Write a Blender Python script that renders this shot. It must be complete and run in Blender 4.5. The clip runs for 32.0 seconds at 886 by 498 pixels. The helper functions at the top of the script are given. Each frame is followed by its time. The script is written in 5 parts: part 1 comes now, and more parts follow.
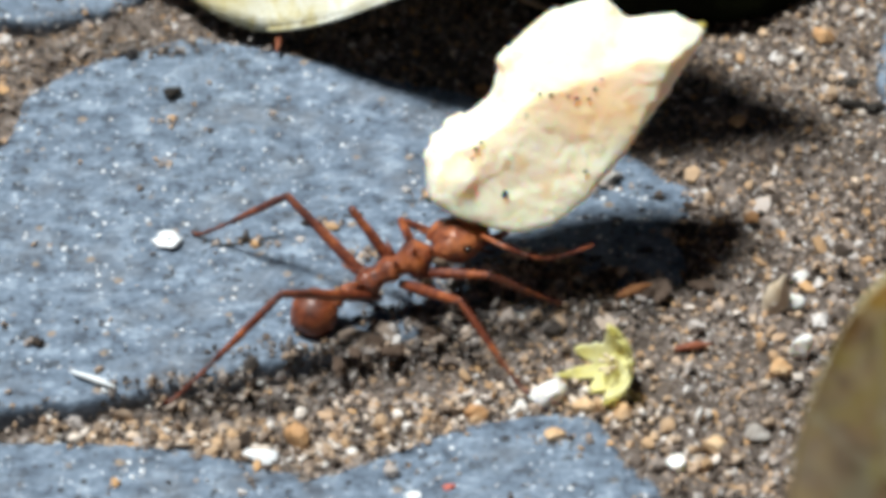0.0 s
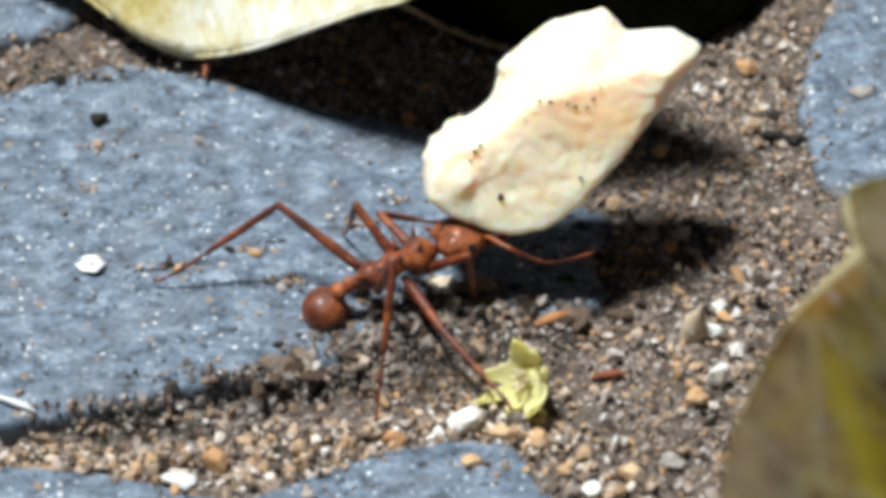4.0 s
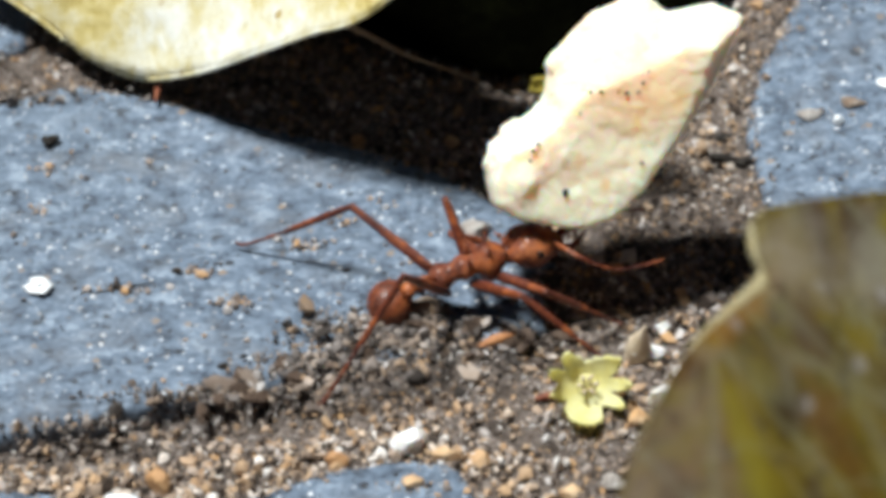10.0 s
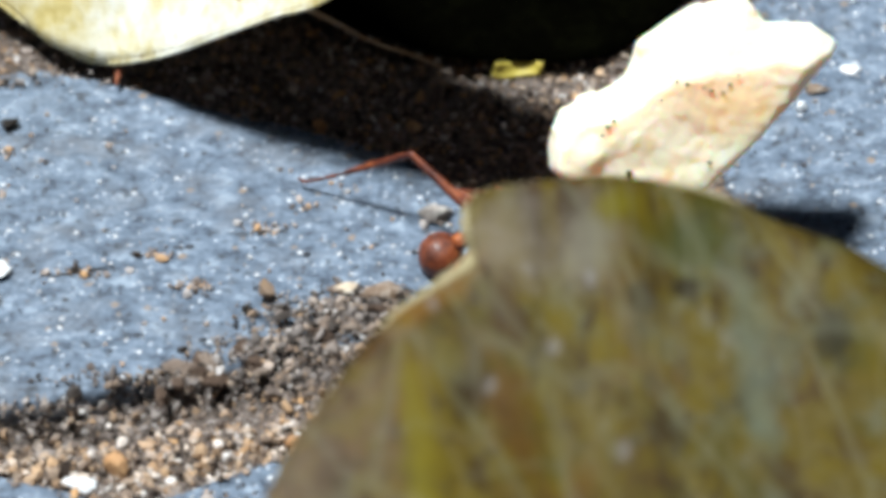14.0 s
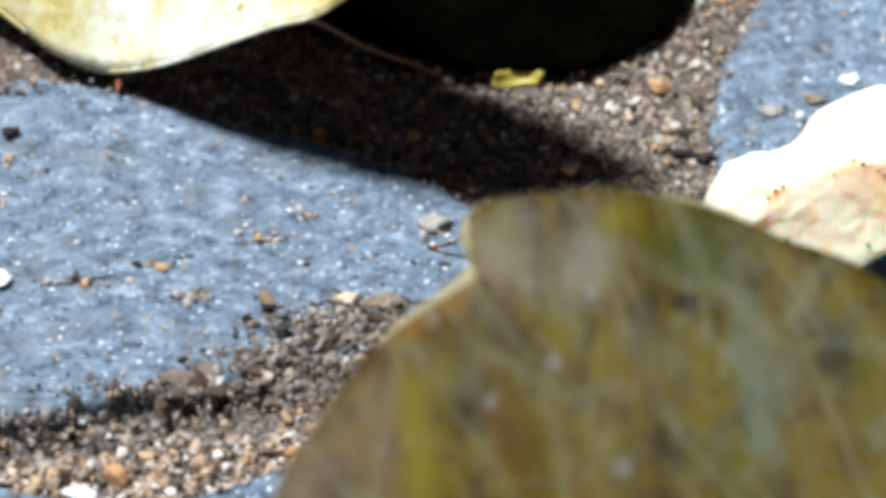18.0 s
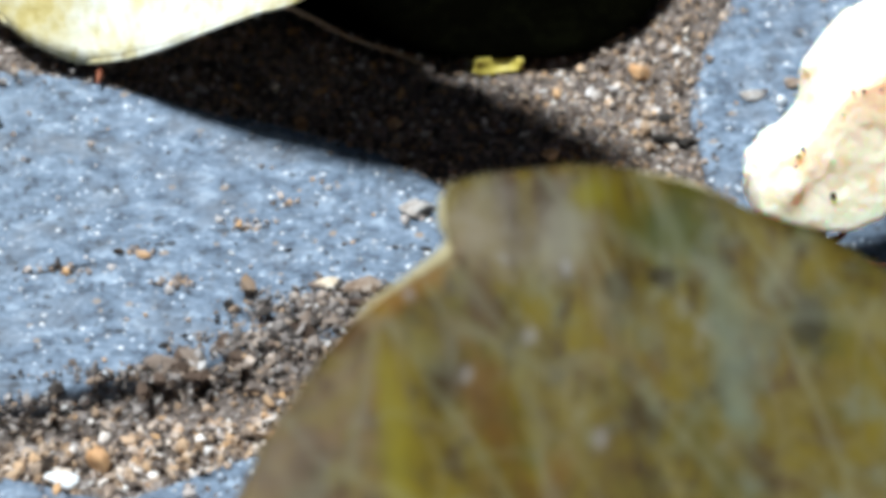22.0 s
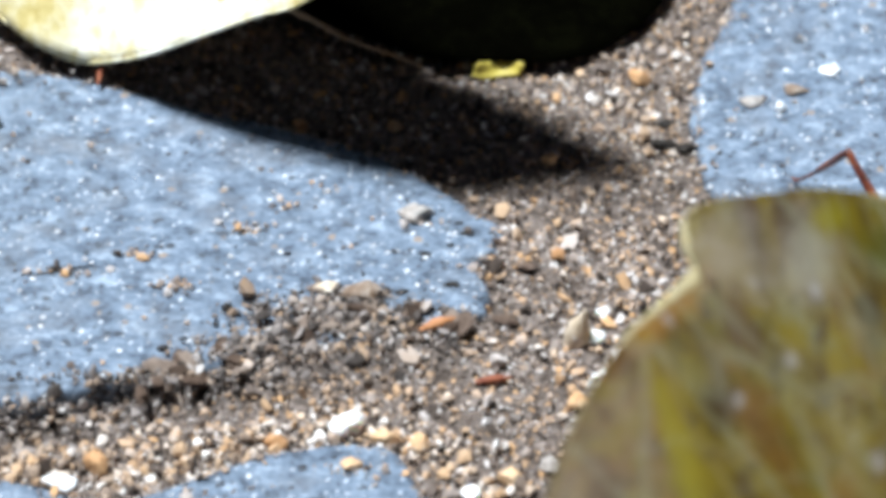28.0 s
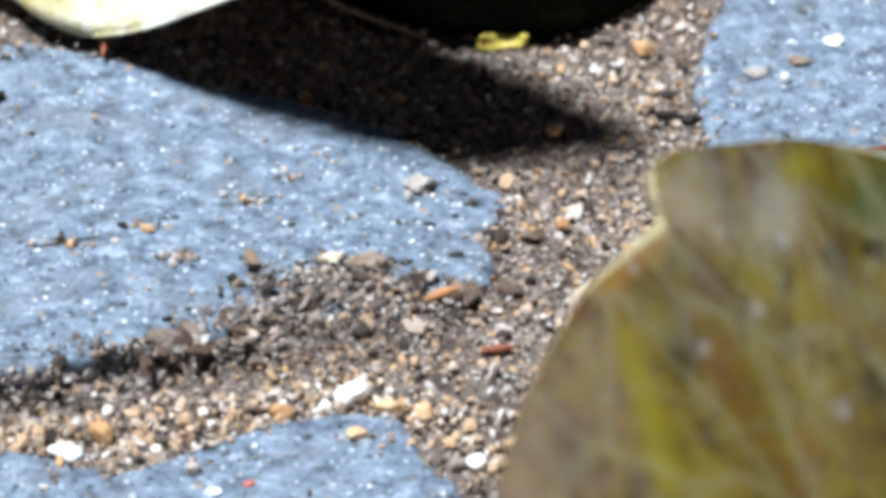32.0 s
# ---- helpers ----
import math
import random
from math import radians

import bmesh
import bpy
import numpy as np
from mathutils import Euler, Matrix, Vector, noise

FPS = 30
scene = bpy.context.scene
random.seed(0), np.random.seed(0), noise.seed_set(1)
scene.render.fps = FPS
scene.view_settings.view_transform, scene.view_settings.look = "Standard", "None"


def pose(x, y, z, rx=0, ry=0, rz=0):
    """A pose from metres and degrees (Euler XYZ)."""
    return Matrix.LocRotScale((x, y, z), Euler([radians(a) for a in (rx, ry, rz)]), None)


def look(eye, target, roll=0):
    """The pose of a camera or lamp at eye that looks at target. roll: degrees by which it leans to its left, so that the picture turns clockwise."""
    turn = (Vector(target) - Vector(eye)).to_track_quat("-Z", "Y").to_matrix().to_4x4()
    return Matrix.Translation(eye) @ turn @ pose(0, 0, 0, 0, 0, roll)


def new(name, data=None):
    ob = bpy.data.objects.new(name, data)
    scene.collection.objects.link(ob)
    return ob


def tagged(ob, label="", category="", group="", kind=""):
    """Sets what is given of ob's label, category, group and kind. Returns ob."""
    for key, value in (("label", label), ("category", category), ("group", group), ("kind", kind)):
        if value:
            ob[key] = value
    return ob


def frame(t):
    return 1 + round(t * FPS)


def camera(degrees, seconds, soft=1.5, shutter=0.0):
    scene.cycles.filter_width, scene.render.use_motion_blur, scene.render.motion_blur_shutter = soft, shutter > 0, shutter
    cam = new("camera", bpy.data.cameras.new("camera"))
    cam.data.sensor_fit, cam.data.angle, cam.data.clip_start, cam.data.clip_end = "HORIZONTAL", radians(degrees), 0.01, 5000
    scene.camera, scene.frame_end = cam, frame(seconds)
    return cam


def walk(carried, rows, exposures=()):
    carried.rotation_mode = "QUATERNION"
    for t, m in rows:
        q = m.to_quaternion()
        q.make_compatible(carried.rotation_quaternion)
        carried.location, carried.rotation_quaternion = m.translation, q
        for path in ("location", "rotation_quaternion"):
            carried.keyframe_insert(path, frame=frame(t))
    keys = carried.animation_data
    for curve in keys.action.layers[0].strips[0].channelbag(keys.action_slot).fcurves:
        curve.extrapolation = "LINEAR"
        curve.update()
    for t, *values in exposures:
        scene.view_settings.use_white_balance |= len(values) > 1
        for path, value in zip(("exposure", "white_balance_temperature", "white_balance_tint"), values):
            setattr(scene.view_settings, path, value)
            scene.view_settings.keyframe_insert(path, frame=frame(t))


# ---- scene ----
cam = camera(18, 32.0, soft=5.2)
cam.data.dof.use_dof = True
cam.data.dof.focus_distance = 0.108
cam.data.dof.aperture_fstop = 88
PATH = [
    (0, (-0.00420, -0.08332, 0.07089), (-0.00752, -0.00041, -0.00132), -2.27),
    (0.5, (-0.00416, -0.08338, 0.07093), (-0.00776, -0.00021, -0.00097), -2.32),
    (1, (-0.00381, -0.08327, 0.07076), (-0.00742, -0.00013, -0.00118), -2.40),
    (1.5, (-0.00373, -0.08351, 0.07034), (-0.00716, -0.00029, -0.00152), -2.10),
    (2, (-0.00322, -0.08356, 0.07042), (-0.00614, -0.00040, -0.00153), -1.82),
    (2.5, (-0.00359, -0.08354, 0.07120), (-0.00587, -0.00021, -0.00057), -1.58),
    (3, (-0.00381, -0.08357, 0.07127), (-0.00619, -0.00007, -0.00029), -1.35),
    (3.5, (-0.00315, -0.08409, 0.07074), (-0.00536, -0.00021, -0.00039), -1.32),
    (4, (-0.00286, -0.08391, 0.07125), (-0.00443, -0.00021, -0.00011), -0.99),
    (4.5, (-0.00269, -0.08413, 0.07141), (-0.00376, 0.00000, 0.00055), -0.82),
    (6.5, (-0.00142, -0.08443, 0.07167), (-0.00267, 0.00020, 0.00142), -0.95),
    (7, (-0.00137, -0.08456, 0.07157), (-0.00220, 0.00015, 0.00140), -0.63),
    (7.5, (-0.00175, -0.08461, 0.07164), (-0.00222, 0.00011, 0.00149), -0.47),
    (8, (-0.00131, -0.08429, 0.07172), (-0.00238, 0.00006, 0.00112), -0.89),
    (8.5, (-0.00080, -0.08446, 0.07129), (-0.00240, -0.00006, 0.00076), -1.27),
    (9, (-0.00125, -0.08439, 0.07187), (-0.00248, -0.00025, 0.00103), -0.82),
    (9.5, (-0.00091, -0.08423, 0.07154), (-0.00236, 0.00013, 0.00096), -0.94),
    (10, (-0.00060, -0.08428, 0.07157), (-0.00231, -0.00004, 0.00086), -1.04),
    (10.5, (-0.00045, -0.08424, 0.07129), (-0.00215, 0.00001, 0.00059), -1.11),
    (11, (-0.00019, -0.08425, 0.07154), (-0.00164, -0.00018, 0.00062), -0.97),
    (11.5, (0.00006, -0.08420, 0.07118), (-0.00128, -0.00007, 0.00033), -0.91),
    (12, (-0.00033, -0.08429, 0.07024), (-0.00064, 0.00033, -0.00003), -0.40),
    (12.5, (-0.00046, -0.08424, 0.07079), (-0.00056, 0.00012, 0.00019), -0.13),
    (13, (-0.00036, -0.08436, 0.07141), (-0.00113, -0.00032, 0.00044), -0.45),
    (13.5, (-0.00017, -0.08439, 0.07136), (-0.00086, -0.00028, 0.00048), -0.37),
    (14, (-0.00043, -0.08429, 0.07070), (-0.00080, 0.00000, 0.00003), -0.26),
    (14.5, (-0.00029, -0.08434, 0.07073), (-0.00058, -0.00002, 0.00009), -0.31),
    (15, (0.00020, -0.08460, 0.07083), (-0.00004, -0.00018, 0.00031), -0.28),
    (15.5, (-0.00026, -0.08421, 0.07143), (-0.00025, -0.00005, 0.00060), 0.06),
    (17.5, (-0.00050, -0.08385, 0.07129), (-0.00047, 0.00023, 0.00035), 0.13),
    (18, (-0.00040, -0.08398, 0.07152), (-0.00078, 0.00004, 0.00052), -0.11),
    (18.5, (0.00043, -0.08497, 0.07176), (-0.00034, -0.00077, 0.00098), -0.64),
    (19, (0.00041, -0.08535, 0.07275), (-0.00031, -0.00144, 0.00163), -0.31),
    (19.5, (-0.00026, -0.08443, 0.07107), (-0.00054, -0.00016, 0.00036), -0.24),
    (20, (-0.00033, -0.08448, 0.07065), (-0.00058, -0.00010, 0.00009), -0.26),
    (20.5, (-0.00062, -0.08441, 0.07098), (-0.00092, -0.00022, 0.00018), -0.16),
    (21, (-0.00039, -0.08443, 0.07098), (-0.00075, -0.00031, 0.00011), -0.26),
    (21.5, (0.00008, -0.08480, 0.07051), (-0.00049, -0.00034, 0.00004), -0.64),
    (22, (0.00008, -0.08499, 0.07036), (-0.00005, -0.00037, 0.00007), -0.52),
    (22.5, (0.00043, -0.08508, 0.07070), (0.00039, -0.00072, 0.00010), -0.40),
    (23, (-0.00000, -0.08494, 0.07081), (-0.00028, -0.00062, 0.00017), -0.29),
    (23.5, (-0.00024, -0.08504, 0.07056), (-0.00031, -0.00055, 0.00012), -0.23),
    (24, (-0.00001, -0.08494, 0.07061), (-0.00016, -0.00054, 0.00008), -0.18),
    (24.5, (-0.00020, -0.08495, 0.07080), (-0.00042, -0.00057, 0.00023), -0.22),
    (25, (-0.00003, -0.08514, 0.07041), (0.00001, -0.00055, 0.00009), -0.17),
    (25.5, (-0.00004, -0.08485, 0.07090), (0.00004, -0.00056, 0.00022), 0.03),
    (27.5, (-0.00040, -0.08451, 0.07105), (-0.00019, -0.00025, 0.00034), 0.10),
    (28, (-0.00000, -0.08464, 0.07102), (0.00000, -0.00038, 0.00032), 0.00),
    (28.5, (-0.00005, -0.08479, 0.07077), (-0.00010, -0.00053, 0.00007), -0.04),
    (29, (0.00027, -0.08505, 0.07034), (0.00033, -0.00058, -0.00013), -0.36),
    (29.5, (0.00036, -0.08499, 0.07079), (0.00047, -0.00085, -0.00007), -0.14),
    (30, (-0.00015, -0.08485, 0.07055), (0.00008, -0.00067, -0.00025), 0.04),
    (30.5, (0.00016, -0.08509, 0.07047), (0.00015, -0.00091, -0.00032), -0.27),
    (31, (0.00028, -0.08518, 0.07036), (0.00019, -0.00099, -0.00044), -0.33),
    (31.5, (0.00042, -0.08508, 0.07049), (0.00033, -0.00104, -0.00049), -0.29),
    (32, (-0.00002, -0.08512, 0.07040), (-0.00019, -0.00110, -0.00059), -0.23),
]
EXPOSURES = [(0.0, 0.65, 5800, 4), (9.0, 0.61, 5800, 5), (13.0, 0.80, 5700, 5), (23.0, 0.93, 5450, 4), (28.0, 1.13, 5450, 6), (32.0, 1.13, 5450, 6)]
walk(cam, [(t, look(eye, target, roll)) for t, eye, target, roll in PATH], EXPOSURES)

# ------------------------------------------------------------------ light
SUN_FROM = Vector((-0.26, 0.06, 0.96)).normalized()
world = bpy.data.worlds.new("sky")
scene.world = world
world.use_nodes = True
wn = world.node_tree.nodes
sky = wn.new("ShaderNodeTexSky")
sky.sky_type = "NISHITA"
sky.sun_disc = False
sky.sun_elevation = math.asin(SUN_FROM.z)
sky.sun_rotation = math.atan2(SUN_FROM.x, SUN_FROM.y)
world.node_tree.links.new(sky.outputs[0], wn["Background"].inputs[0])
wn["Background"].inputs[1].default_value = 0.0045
sun = new("sun", bpy.data.lights.new("sun", "SUN"))
sun.data.energy = 4.3
sun.data.angle = radians(11.0)
sun.data.color = (1.0, 0.95, 0.86)
sun.matrix_world = look(SUN_FROM * 3.0, (0, 0, 0))

MM = 0.001


# ------------------------------------------------------------------ materials
def material(name, colors, scale, rough=0.7, fine=6.0, bump=0.3, bump_mm=0.1, spread=(0.3, 0.7), island=0.0,
             stretch=(1, 1, 1), spec=0.4, translucent=0.0, sss=0.0, specks=None, rand="island", coat=0.0):
    """Two-scale noise colour on object coordinates (scale: cells per mm)."""
    m = bpy.data.materials.new(name)
    m.use_nodes = True
    nt = m.node_tree
    n, l = nt.nodes, nt.links
    bsdf = n["Principled BSDF"]
    co = n.new("ShaderNodeTexCoord")
    mp = n.new("ShaderNodeMapping")
    mp.inputs["Scale"].default_value = [1000 * s for s in stretch]
    l.new(co.outputs["Object"], mp.inputs[0])
    big = n.new("ShaderNodeTexNoise")
    big.inputs["Scale"].default_value, big.inputs["Detail"].default_value = scale, 4
    small = n.new("ShaderNodeTexNoise")
    small.inputs["Scale"].default_value, small.inputs["Detail"].default_value = scale * fine, 5
    small.inputs["Roughness"].default_value = 0.65
    for x in (big, small):
        l.new(mp.outputs[0], x.inputs["Vector"])
    mix = n.new("ShaderNodeMath")
    mix.operation = "MULTIPLY_ADD"
    l.new(small.outputs[0], mix.inputs[0])
    mix.inputs[1].default_value = 0.45
    half = n.new("ShaderNodeMath")
    half.operation = "MULTIPLY_ADD"
    half.inputs[1].default_value, half.inputs[2].default_value = 0.62, -0.03
    l.new(big.outputs[0], half.inputs[0])
    l.new(half.outputs[0], mix.inputs[2])
    fac = mix.outputs[0]
    if island:
        if rand == "island":
            src = n.new("ShaderNodeNewGeometry").outputs["Random Per Island"]
        else:
            src = n.new("ShaderNodeObjectInfo").outputs["Random"]
        add = n.new("ShaderNodeMath")
        add.operation = "MULTIPLY_ADD"
        add.inputs[1].default_value = island
        l.new(src, add.inputs[0])
        sub = n.new("ShaderNodeMath")
        sub.operation = "MULTIPLY_ADD"
        sub.inputs[1].default_value, sub.inputs[2].default_value = 1 - island, 0.0
        l.new(fac, sub.inputs[0])
        l.new(sub.outputs[0], add.inputs[2])
        fac = add.outputs[0]
    ramp = n.new("ShaderNodeValToRGB")
    el = ramp.color_ramp.elements
    lo, hi = spread
    el[0].position, el[0].color = lo, (*colors[0], 1)
    el[1].position, el[1].color = hi, (*colors[-1], 1)
    for k, c in enumerate(colors[1:-1]):
        e = el.new(lo + (hi - lo) * (k + 1) / (len(colors) - 1))
        e.color = (*c, 1)
    l.new(fac, ramp.inputs[0])
    out = ramp.outputs[0]
    raw = n.new("ShaderNodeMapping")
    raw.inputs["Scale"].default_value = (1000, 1000, 1000)
    l.new(co.outputs["Object"], raw.inputs[0])
    wob = n.new("ShaderNodeMixRGB")
    wob.blend_type, wob.inputs[0].default_value = "ADD", 0.35
    l.new(raw.outputs[0], wob.inputs[1])
    l.new(small.outputs["Color"], wob.inputs[2])
    for col, sc, edge, amount in specks or ():
        v = n.new("ShaderNodeTexVoronoi")
        v.inputs["Scale"].default_value = sc
        l.new(wob.outputs[0], v.inputs["Vector"])
        step = n.new("ShaderNodeMapRange")
        step.inputs[1].default_value, step.inputs[2].default_value = edge, edge * 0.55
        l.new(v.outputs["Distance"], step.inputs[0])
        keep = n.new("ShaderNodeMath")
        keep.operation = "LESS_THAN"
        keep.inputs[1].default_value = amount
        sep = n.new("ShaderNodeSeparateColor")
        l.new(v.outputs["Color"], sep.inputs[0])
        l.new(sep.outputs[0], keep.inputs[0])
        both = n.new("ShaderNodeMath")
        both.operation = "MULTIPLY"
        l.new(step.outputs[0], both.inputs[0])
        l.new(keep.outputs[0], both.inputs[1])
        mc = n.new("ShaderNodeMix")
        mc.data_type = "RGBA"
        l.new(both.outputs[0], mc.inputs[0])
        l.new(out, mc.inputs[6])
        mc.inputs[7].default_value = (*col, 1)
        out = mc.outputs[2]
    l.new(out, bsdf.inputs["Base Color"])
    rr = n.new("ShaderNodeMapRange")
    rr.inputs[3].default_value, rr.inputs[4].default_value = max(0.05, rough - 0.12), min(1, rough + 0.12)
    l.new(small.outputs[0], rr.inputs[0])
    l.new(rr.outputs[0], bsdf.inputs["Roughness"])
    bsdf.inputs["Specular IOR Level"].default_value = spec
    if sss:
        bsdf.inputs["Subsurface Weight"].default_value = sss
        bsdf.inputs["Subsurface Radius"].default_value = (1.0, 0.6, 0.3)
        bsdf.inputs["Subsurface Scale"].default_value = 0.0009
    if coat:
        bsdf.inputs["Coat Weight"].default_value = coat
        bsdf.inputs["Coat Roughness"].default_value = 0.25
    b = n.new("ShaderNodeBump")
    b.inputs["Strength"].default_value, b.inputs["Distance"].default_value = bump, bump_mm * MM
    l.new(small.outputs[0], b.inputs["Height"])
    l.new(b.outputs[0], bsdf.inputs["Normal"])
    if translucent:
        tr = n.new("ShaderNodeBsdfTranslucent")
        l.new(out, tr.inputs[0])
        ms = n.new("ShaderNodeMixShader")
        ms.inputs[0].default_value = translucent
        l.new(bsdf.outputs[0], ms.inputs[1])
        l.new(tr.outputs[0], ms.inputs[2])
        l.new(ms.outputs[0], n["Material Output"].inputs[0])
    return m


M_SLATE = material("blue_grey_slate", [(0.045, 0.056, 0.078), (0.105, 0.133, 0.18), (0.155, 0.194, 0.257), (0.27, 0.32, 0.39)], 1.1, rough=0.62, fine=4.0, bump=0.6,
                   bump_mm=0.05, spread=(0.36, 0.66), spec=0.25, stretch=(0.8, 1.2, 1),
                   specks=[((0.035, 0.038, 0.045), 1.5, 0.26, 0.4), ((0.03, 0.03, 0.035), 0.55, 0.13, 0.35), ((0.06, 0.065, 0.08), 2.8, 0.3, 0.3), ((0.25, 0.19, 0.14), 0.9, 0.2, 0.3),
                           ((0.24, 0.20, 0.17), 1.9, 0.26, 0.25), ((0.80, 0.83, 0.87), 1.9, 0.2, 0.2), ((0.50, 0.54, 0.60), 3.0, 0.28, 0.3)])
M_SOIL = material("grey_brown_silt", [(0.02, 0.015, 0.012), (0.09, 0.07, 0.058), (0.17, 0.138, 0.12), (0.29, 0.243, 0.217)], 1.3, rough=0.9, fine=5, bump=1.0, bump_mm=0.2, spec=0.1, spread=(0.32, 0.68),
                  specks=[((0.05, 0.036, 0.028), 2.2, 0.3, 0.4), ((0.44, 0.30, 0.19), 1.6, 0.28, 0.3), ((0.58, 0.53, 0.50), 2.6, 0.28, 0.3)])
M_GRAIN = material("mixed_sand_grains", [(0.015, 0.011, 0.009), (0.06, 0.045, 0.036), (0.15, 0.118, 0.10), (0.26, 0.212, 0.184), (0.36, 0.30, 0.265), (0.50, 0.30, 0.14),
                                         (0.42, 0.37, 0.345), (0.72, 0.68, 0.66)], 0.45, rough=0.85, island=0.74, spread=(0.1, 0.92), bump=0.5, bump_mm=0.05, spec=0.15, fine=3)
M_GRIT = material("dark_washed_grit", [(0.012, 0.010, 0.008), (0.05, 0.041, 0.036), (0.11, 0.093, 0.084), (0.18, 0.155, 0.143), (0.26, 0.225, 0.208), (0.30, 0.20, 0.12),
                                       (0.40, 0.36, 0.34), (0.70, 0.68, 0.66)], 0.6, rough=0.85, island=0.7, spread=(0.1, 0.94), bump=0.6, bump_mm=0.06, spec=0.15, fine=3)
M_FLAKE = material("dark_earth_flakes", [(0.03, 0.02, 0.014), (0.12, 0.08, 0.058), (0.22, 0.16, 0.125), (0.34, 0.27, 0.22)], 2.2, rough=0.85, island=0.6, rand="object",
                   spread=(0.15, 0.85), bump=1.0, bump_mm=0.16, spec=0.15)
M_SAND = material("ochre_sand_grains", [(0.05, 0.036, 0.026), (0.20, 0.145, 0.11), (0.38, 0.28, 0.20), (0.48, 0.31, 0.17), (0.60, 0.48, 0.38), (0.68, 0.60, 0.54), (0.88, 0.86, 0.84)], 0.7, rough=0.7,
                  island=0.8, spread=(0.08, 0.95), bump=0.6, bump_mm=0.06)
M_CRYSTAL = material("white_mineral_specks", [(0.55, 0.55, 0.56), (0.85, 0.86, 0.88)], 2.0, rough=0.3, island=0.6, spec=0.6)
M_QUARTZ = material("white_quartz", [(0.70, 0.64, 0.60), (0.92, 0.90, 0.88)], 0.9, rough=0.35, bump=0.4, spec=0.6, sss=0.2)
M_ORANGE = material("orange_sandstone", [(0.38, 0.18, 0.07), (0.55, 0.32, 0.15), (0.70, 0.52, 0.33)], 1.2, rough=0.6, bump=0.6, island=0.35, rand="object")
M_TAN = material("tan_stone", [(0.48, 0.36, 0.23), (0.66, 0.54, 0.40), (0.80, 0.72, 0.60)], 1.2, rough=0.6, bump=0.5)
M_TWIG = material("red_brown_twig", [(0.09, 0.02, 0.012), (0.24, 0.07, 0.03), (0.36, 0.14, 0.06)], 1.5, rough=0.6, bump=0.5)
M_RED = material("red_chip", [(0.35, 0.05, 0.03), (0.6, 0.14, 0.08)], 2.0, rough=0.5)
M_CRUST = material("brown_crusted_stone", [(0.16, 0.10, 0.06), (0.34, 0.24, 0.17), (0.62, 0.55, 0.48)], 1.8, rough=0.8, bump=1.0, bump_mm=0.2)
M_BARK = material("orange_brown_bark", [(0.30, 0.11, 0.04), (0.55, 0.27, 0.11)], 1.5, rough=0.6, bump=0.5)
M_CRUSTW = material("white_crusted_mineral", [(0.30, 0.24, 0.19), (0.62, 0.55, 0.50), (0.86, 0.83, 0.80)], 2.2, rough=0.7, bump=1.0, bump_mm=0.2)
M_BLACK = material("black_bits", [(0.008, 0.007, 0.006), (0.03, 0.022, 0.016)], 4.0, rough=0.8)
M_ANT = material("rust_red_cuticle", [(0.04, 0.008, 0.003), (0.19, 0.040, 0.010), (0.45, 0.13, 0.026)], 1.2, rough=0.45, bump=1.0, bump_mm=0.12, spec=0.5, fine=5, spread=(0.38, 0.62), coat=0.25, sss=0.15)
M_GASTER = material("dull_red_brown_cuticle", [(0.05, 0.010, 0.004), (0.19, 0.045, 0.013), (0.38, 0.115, 0.03)], 1.1, rough=0.5, bump=0.7, bump_mm=0.07, spec=0.45, fine=6, spread=(0.38, 0.64), coat=0.2, sss=0.15)
M_LEG = material("dark_red_leg_cuticle", [(0.03, 0.006, 0.004), (0.12, 0.026, 0.010), (0.30, 0.08, 0.02)], 0.7, rough=0.45, bump=0.5, bump_mm=0.04, spec=0.5, spread=(0.38, 0.64))
M_JAW = material("dark_mandible", [(0.06, 0.012, 0.006), (0.17, 0.04, 0.015)], 2.0, rough=0.35)
M_EYE = material("black_eye", [(0.006, 0.005, 0.005), (0.015, 0.012, 0.01)], 3.0, rough=0.2)
M_CRUMB = material("cream_pulp", [(0.88, 0.60, 0.30), (0.91, 0.70, 0.42), (0.93, 0.76, 0.53), (0.94, 0.81, 0.62)], 0.28, rough=0.9, fine=6, bump=0.4, bump_mm=0.06,
                   spread=(0.18, 0.46), sss=1.0, spec=0.1)
M_PALE = material("pale_yellow_leaf", [(0.40, 0.30, 0.08), (0.58, 0.48, 0.20), (0.69, 0.63, 0.43), (0.78, 0.76, 0.68)], 0.22, rough=0.5, fine=7, bump=0.5, bump_mm=0.2,
                  spread=(0.32, 0.62), stretch=(1.3, 0.7, 1), specks=[((0.40, 0.28, 0.08), 0.9, 0.2, 0.3)])
# Near-black throughout, with no gloss.
M_DARK = material("near_black_leaf", [(0.0003, 0.0003, 0.0002), (0.0008, 0.0008, 0.0004), (0.002, 0.0021, 0.0008)], 0.3, rough=0.9, bump=0.3, spec=0.0)
M_OLIVE = material("olive_brown_leaf", [(0.08, 0.045, 0.013), (0.17, 0.11, 0.025), (0.23, 0.17, 0.025), (0.28, 0.22, 0.055), (0.38, 0.34, 0.22)], 0.8, rough=0.55, fine=4.5,
                   bump=0.5, bump_mm=0.15, spread=(0.34, 0.68), stretch=(1.0, 1.0, 0.6), translucent=0.72)


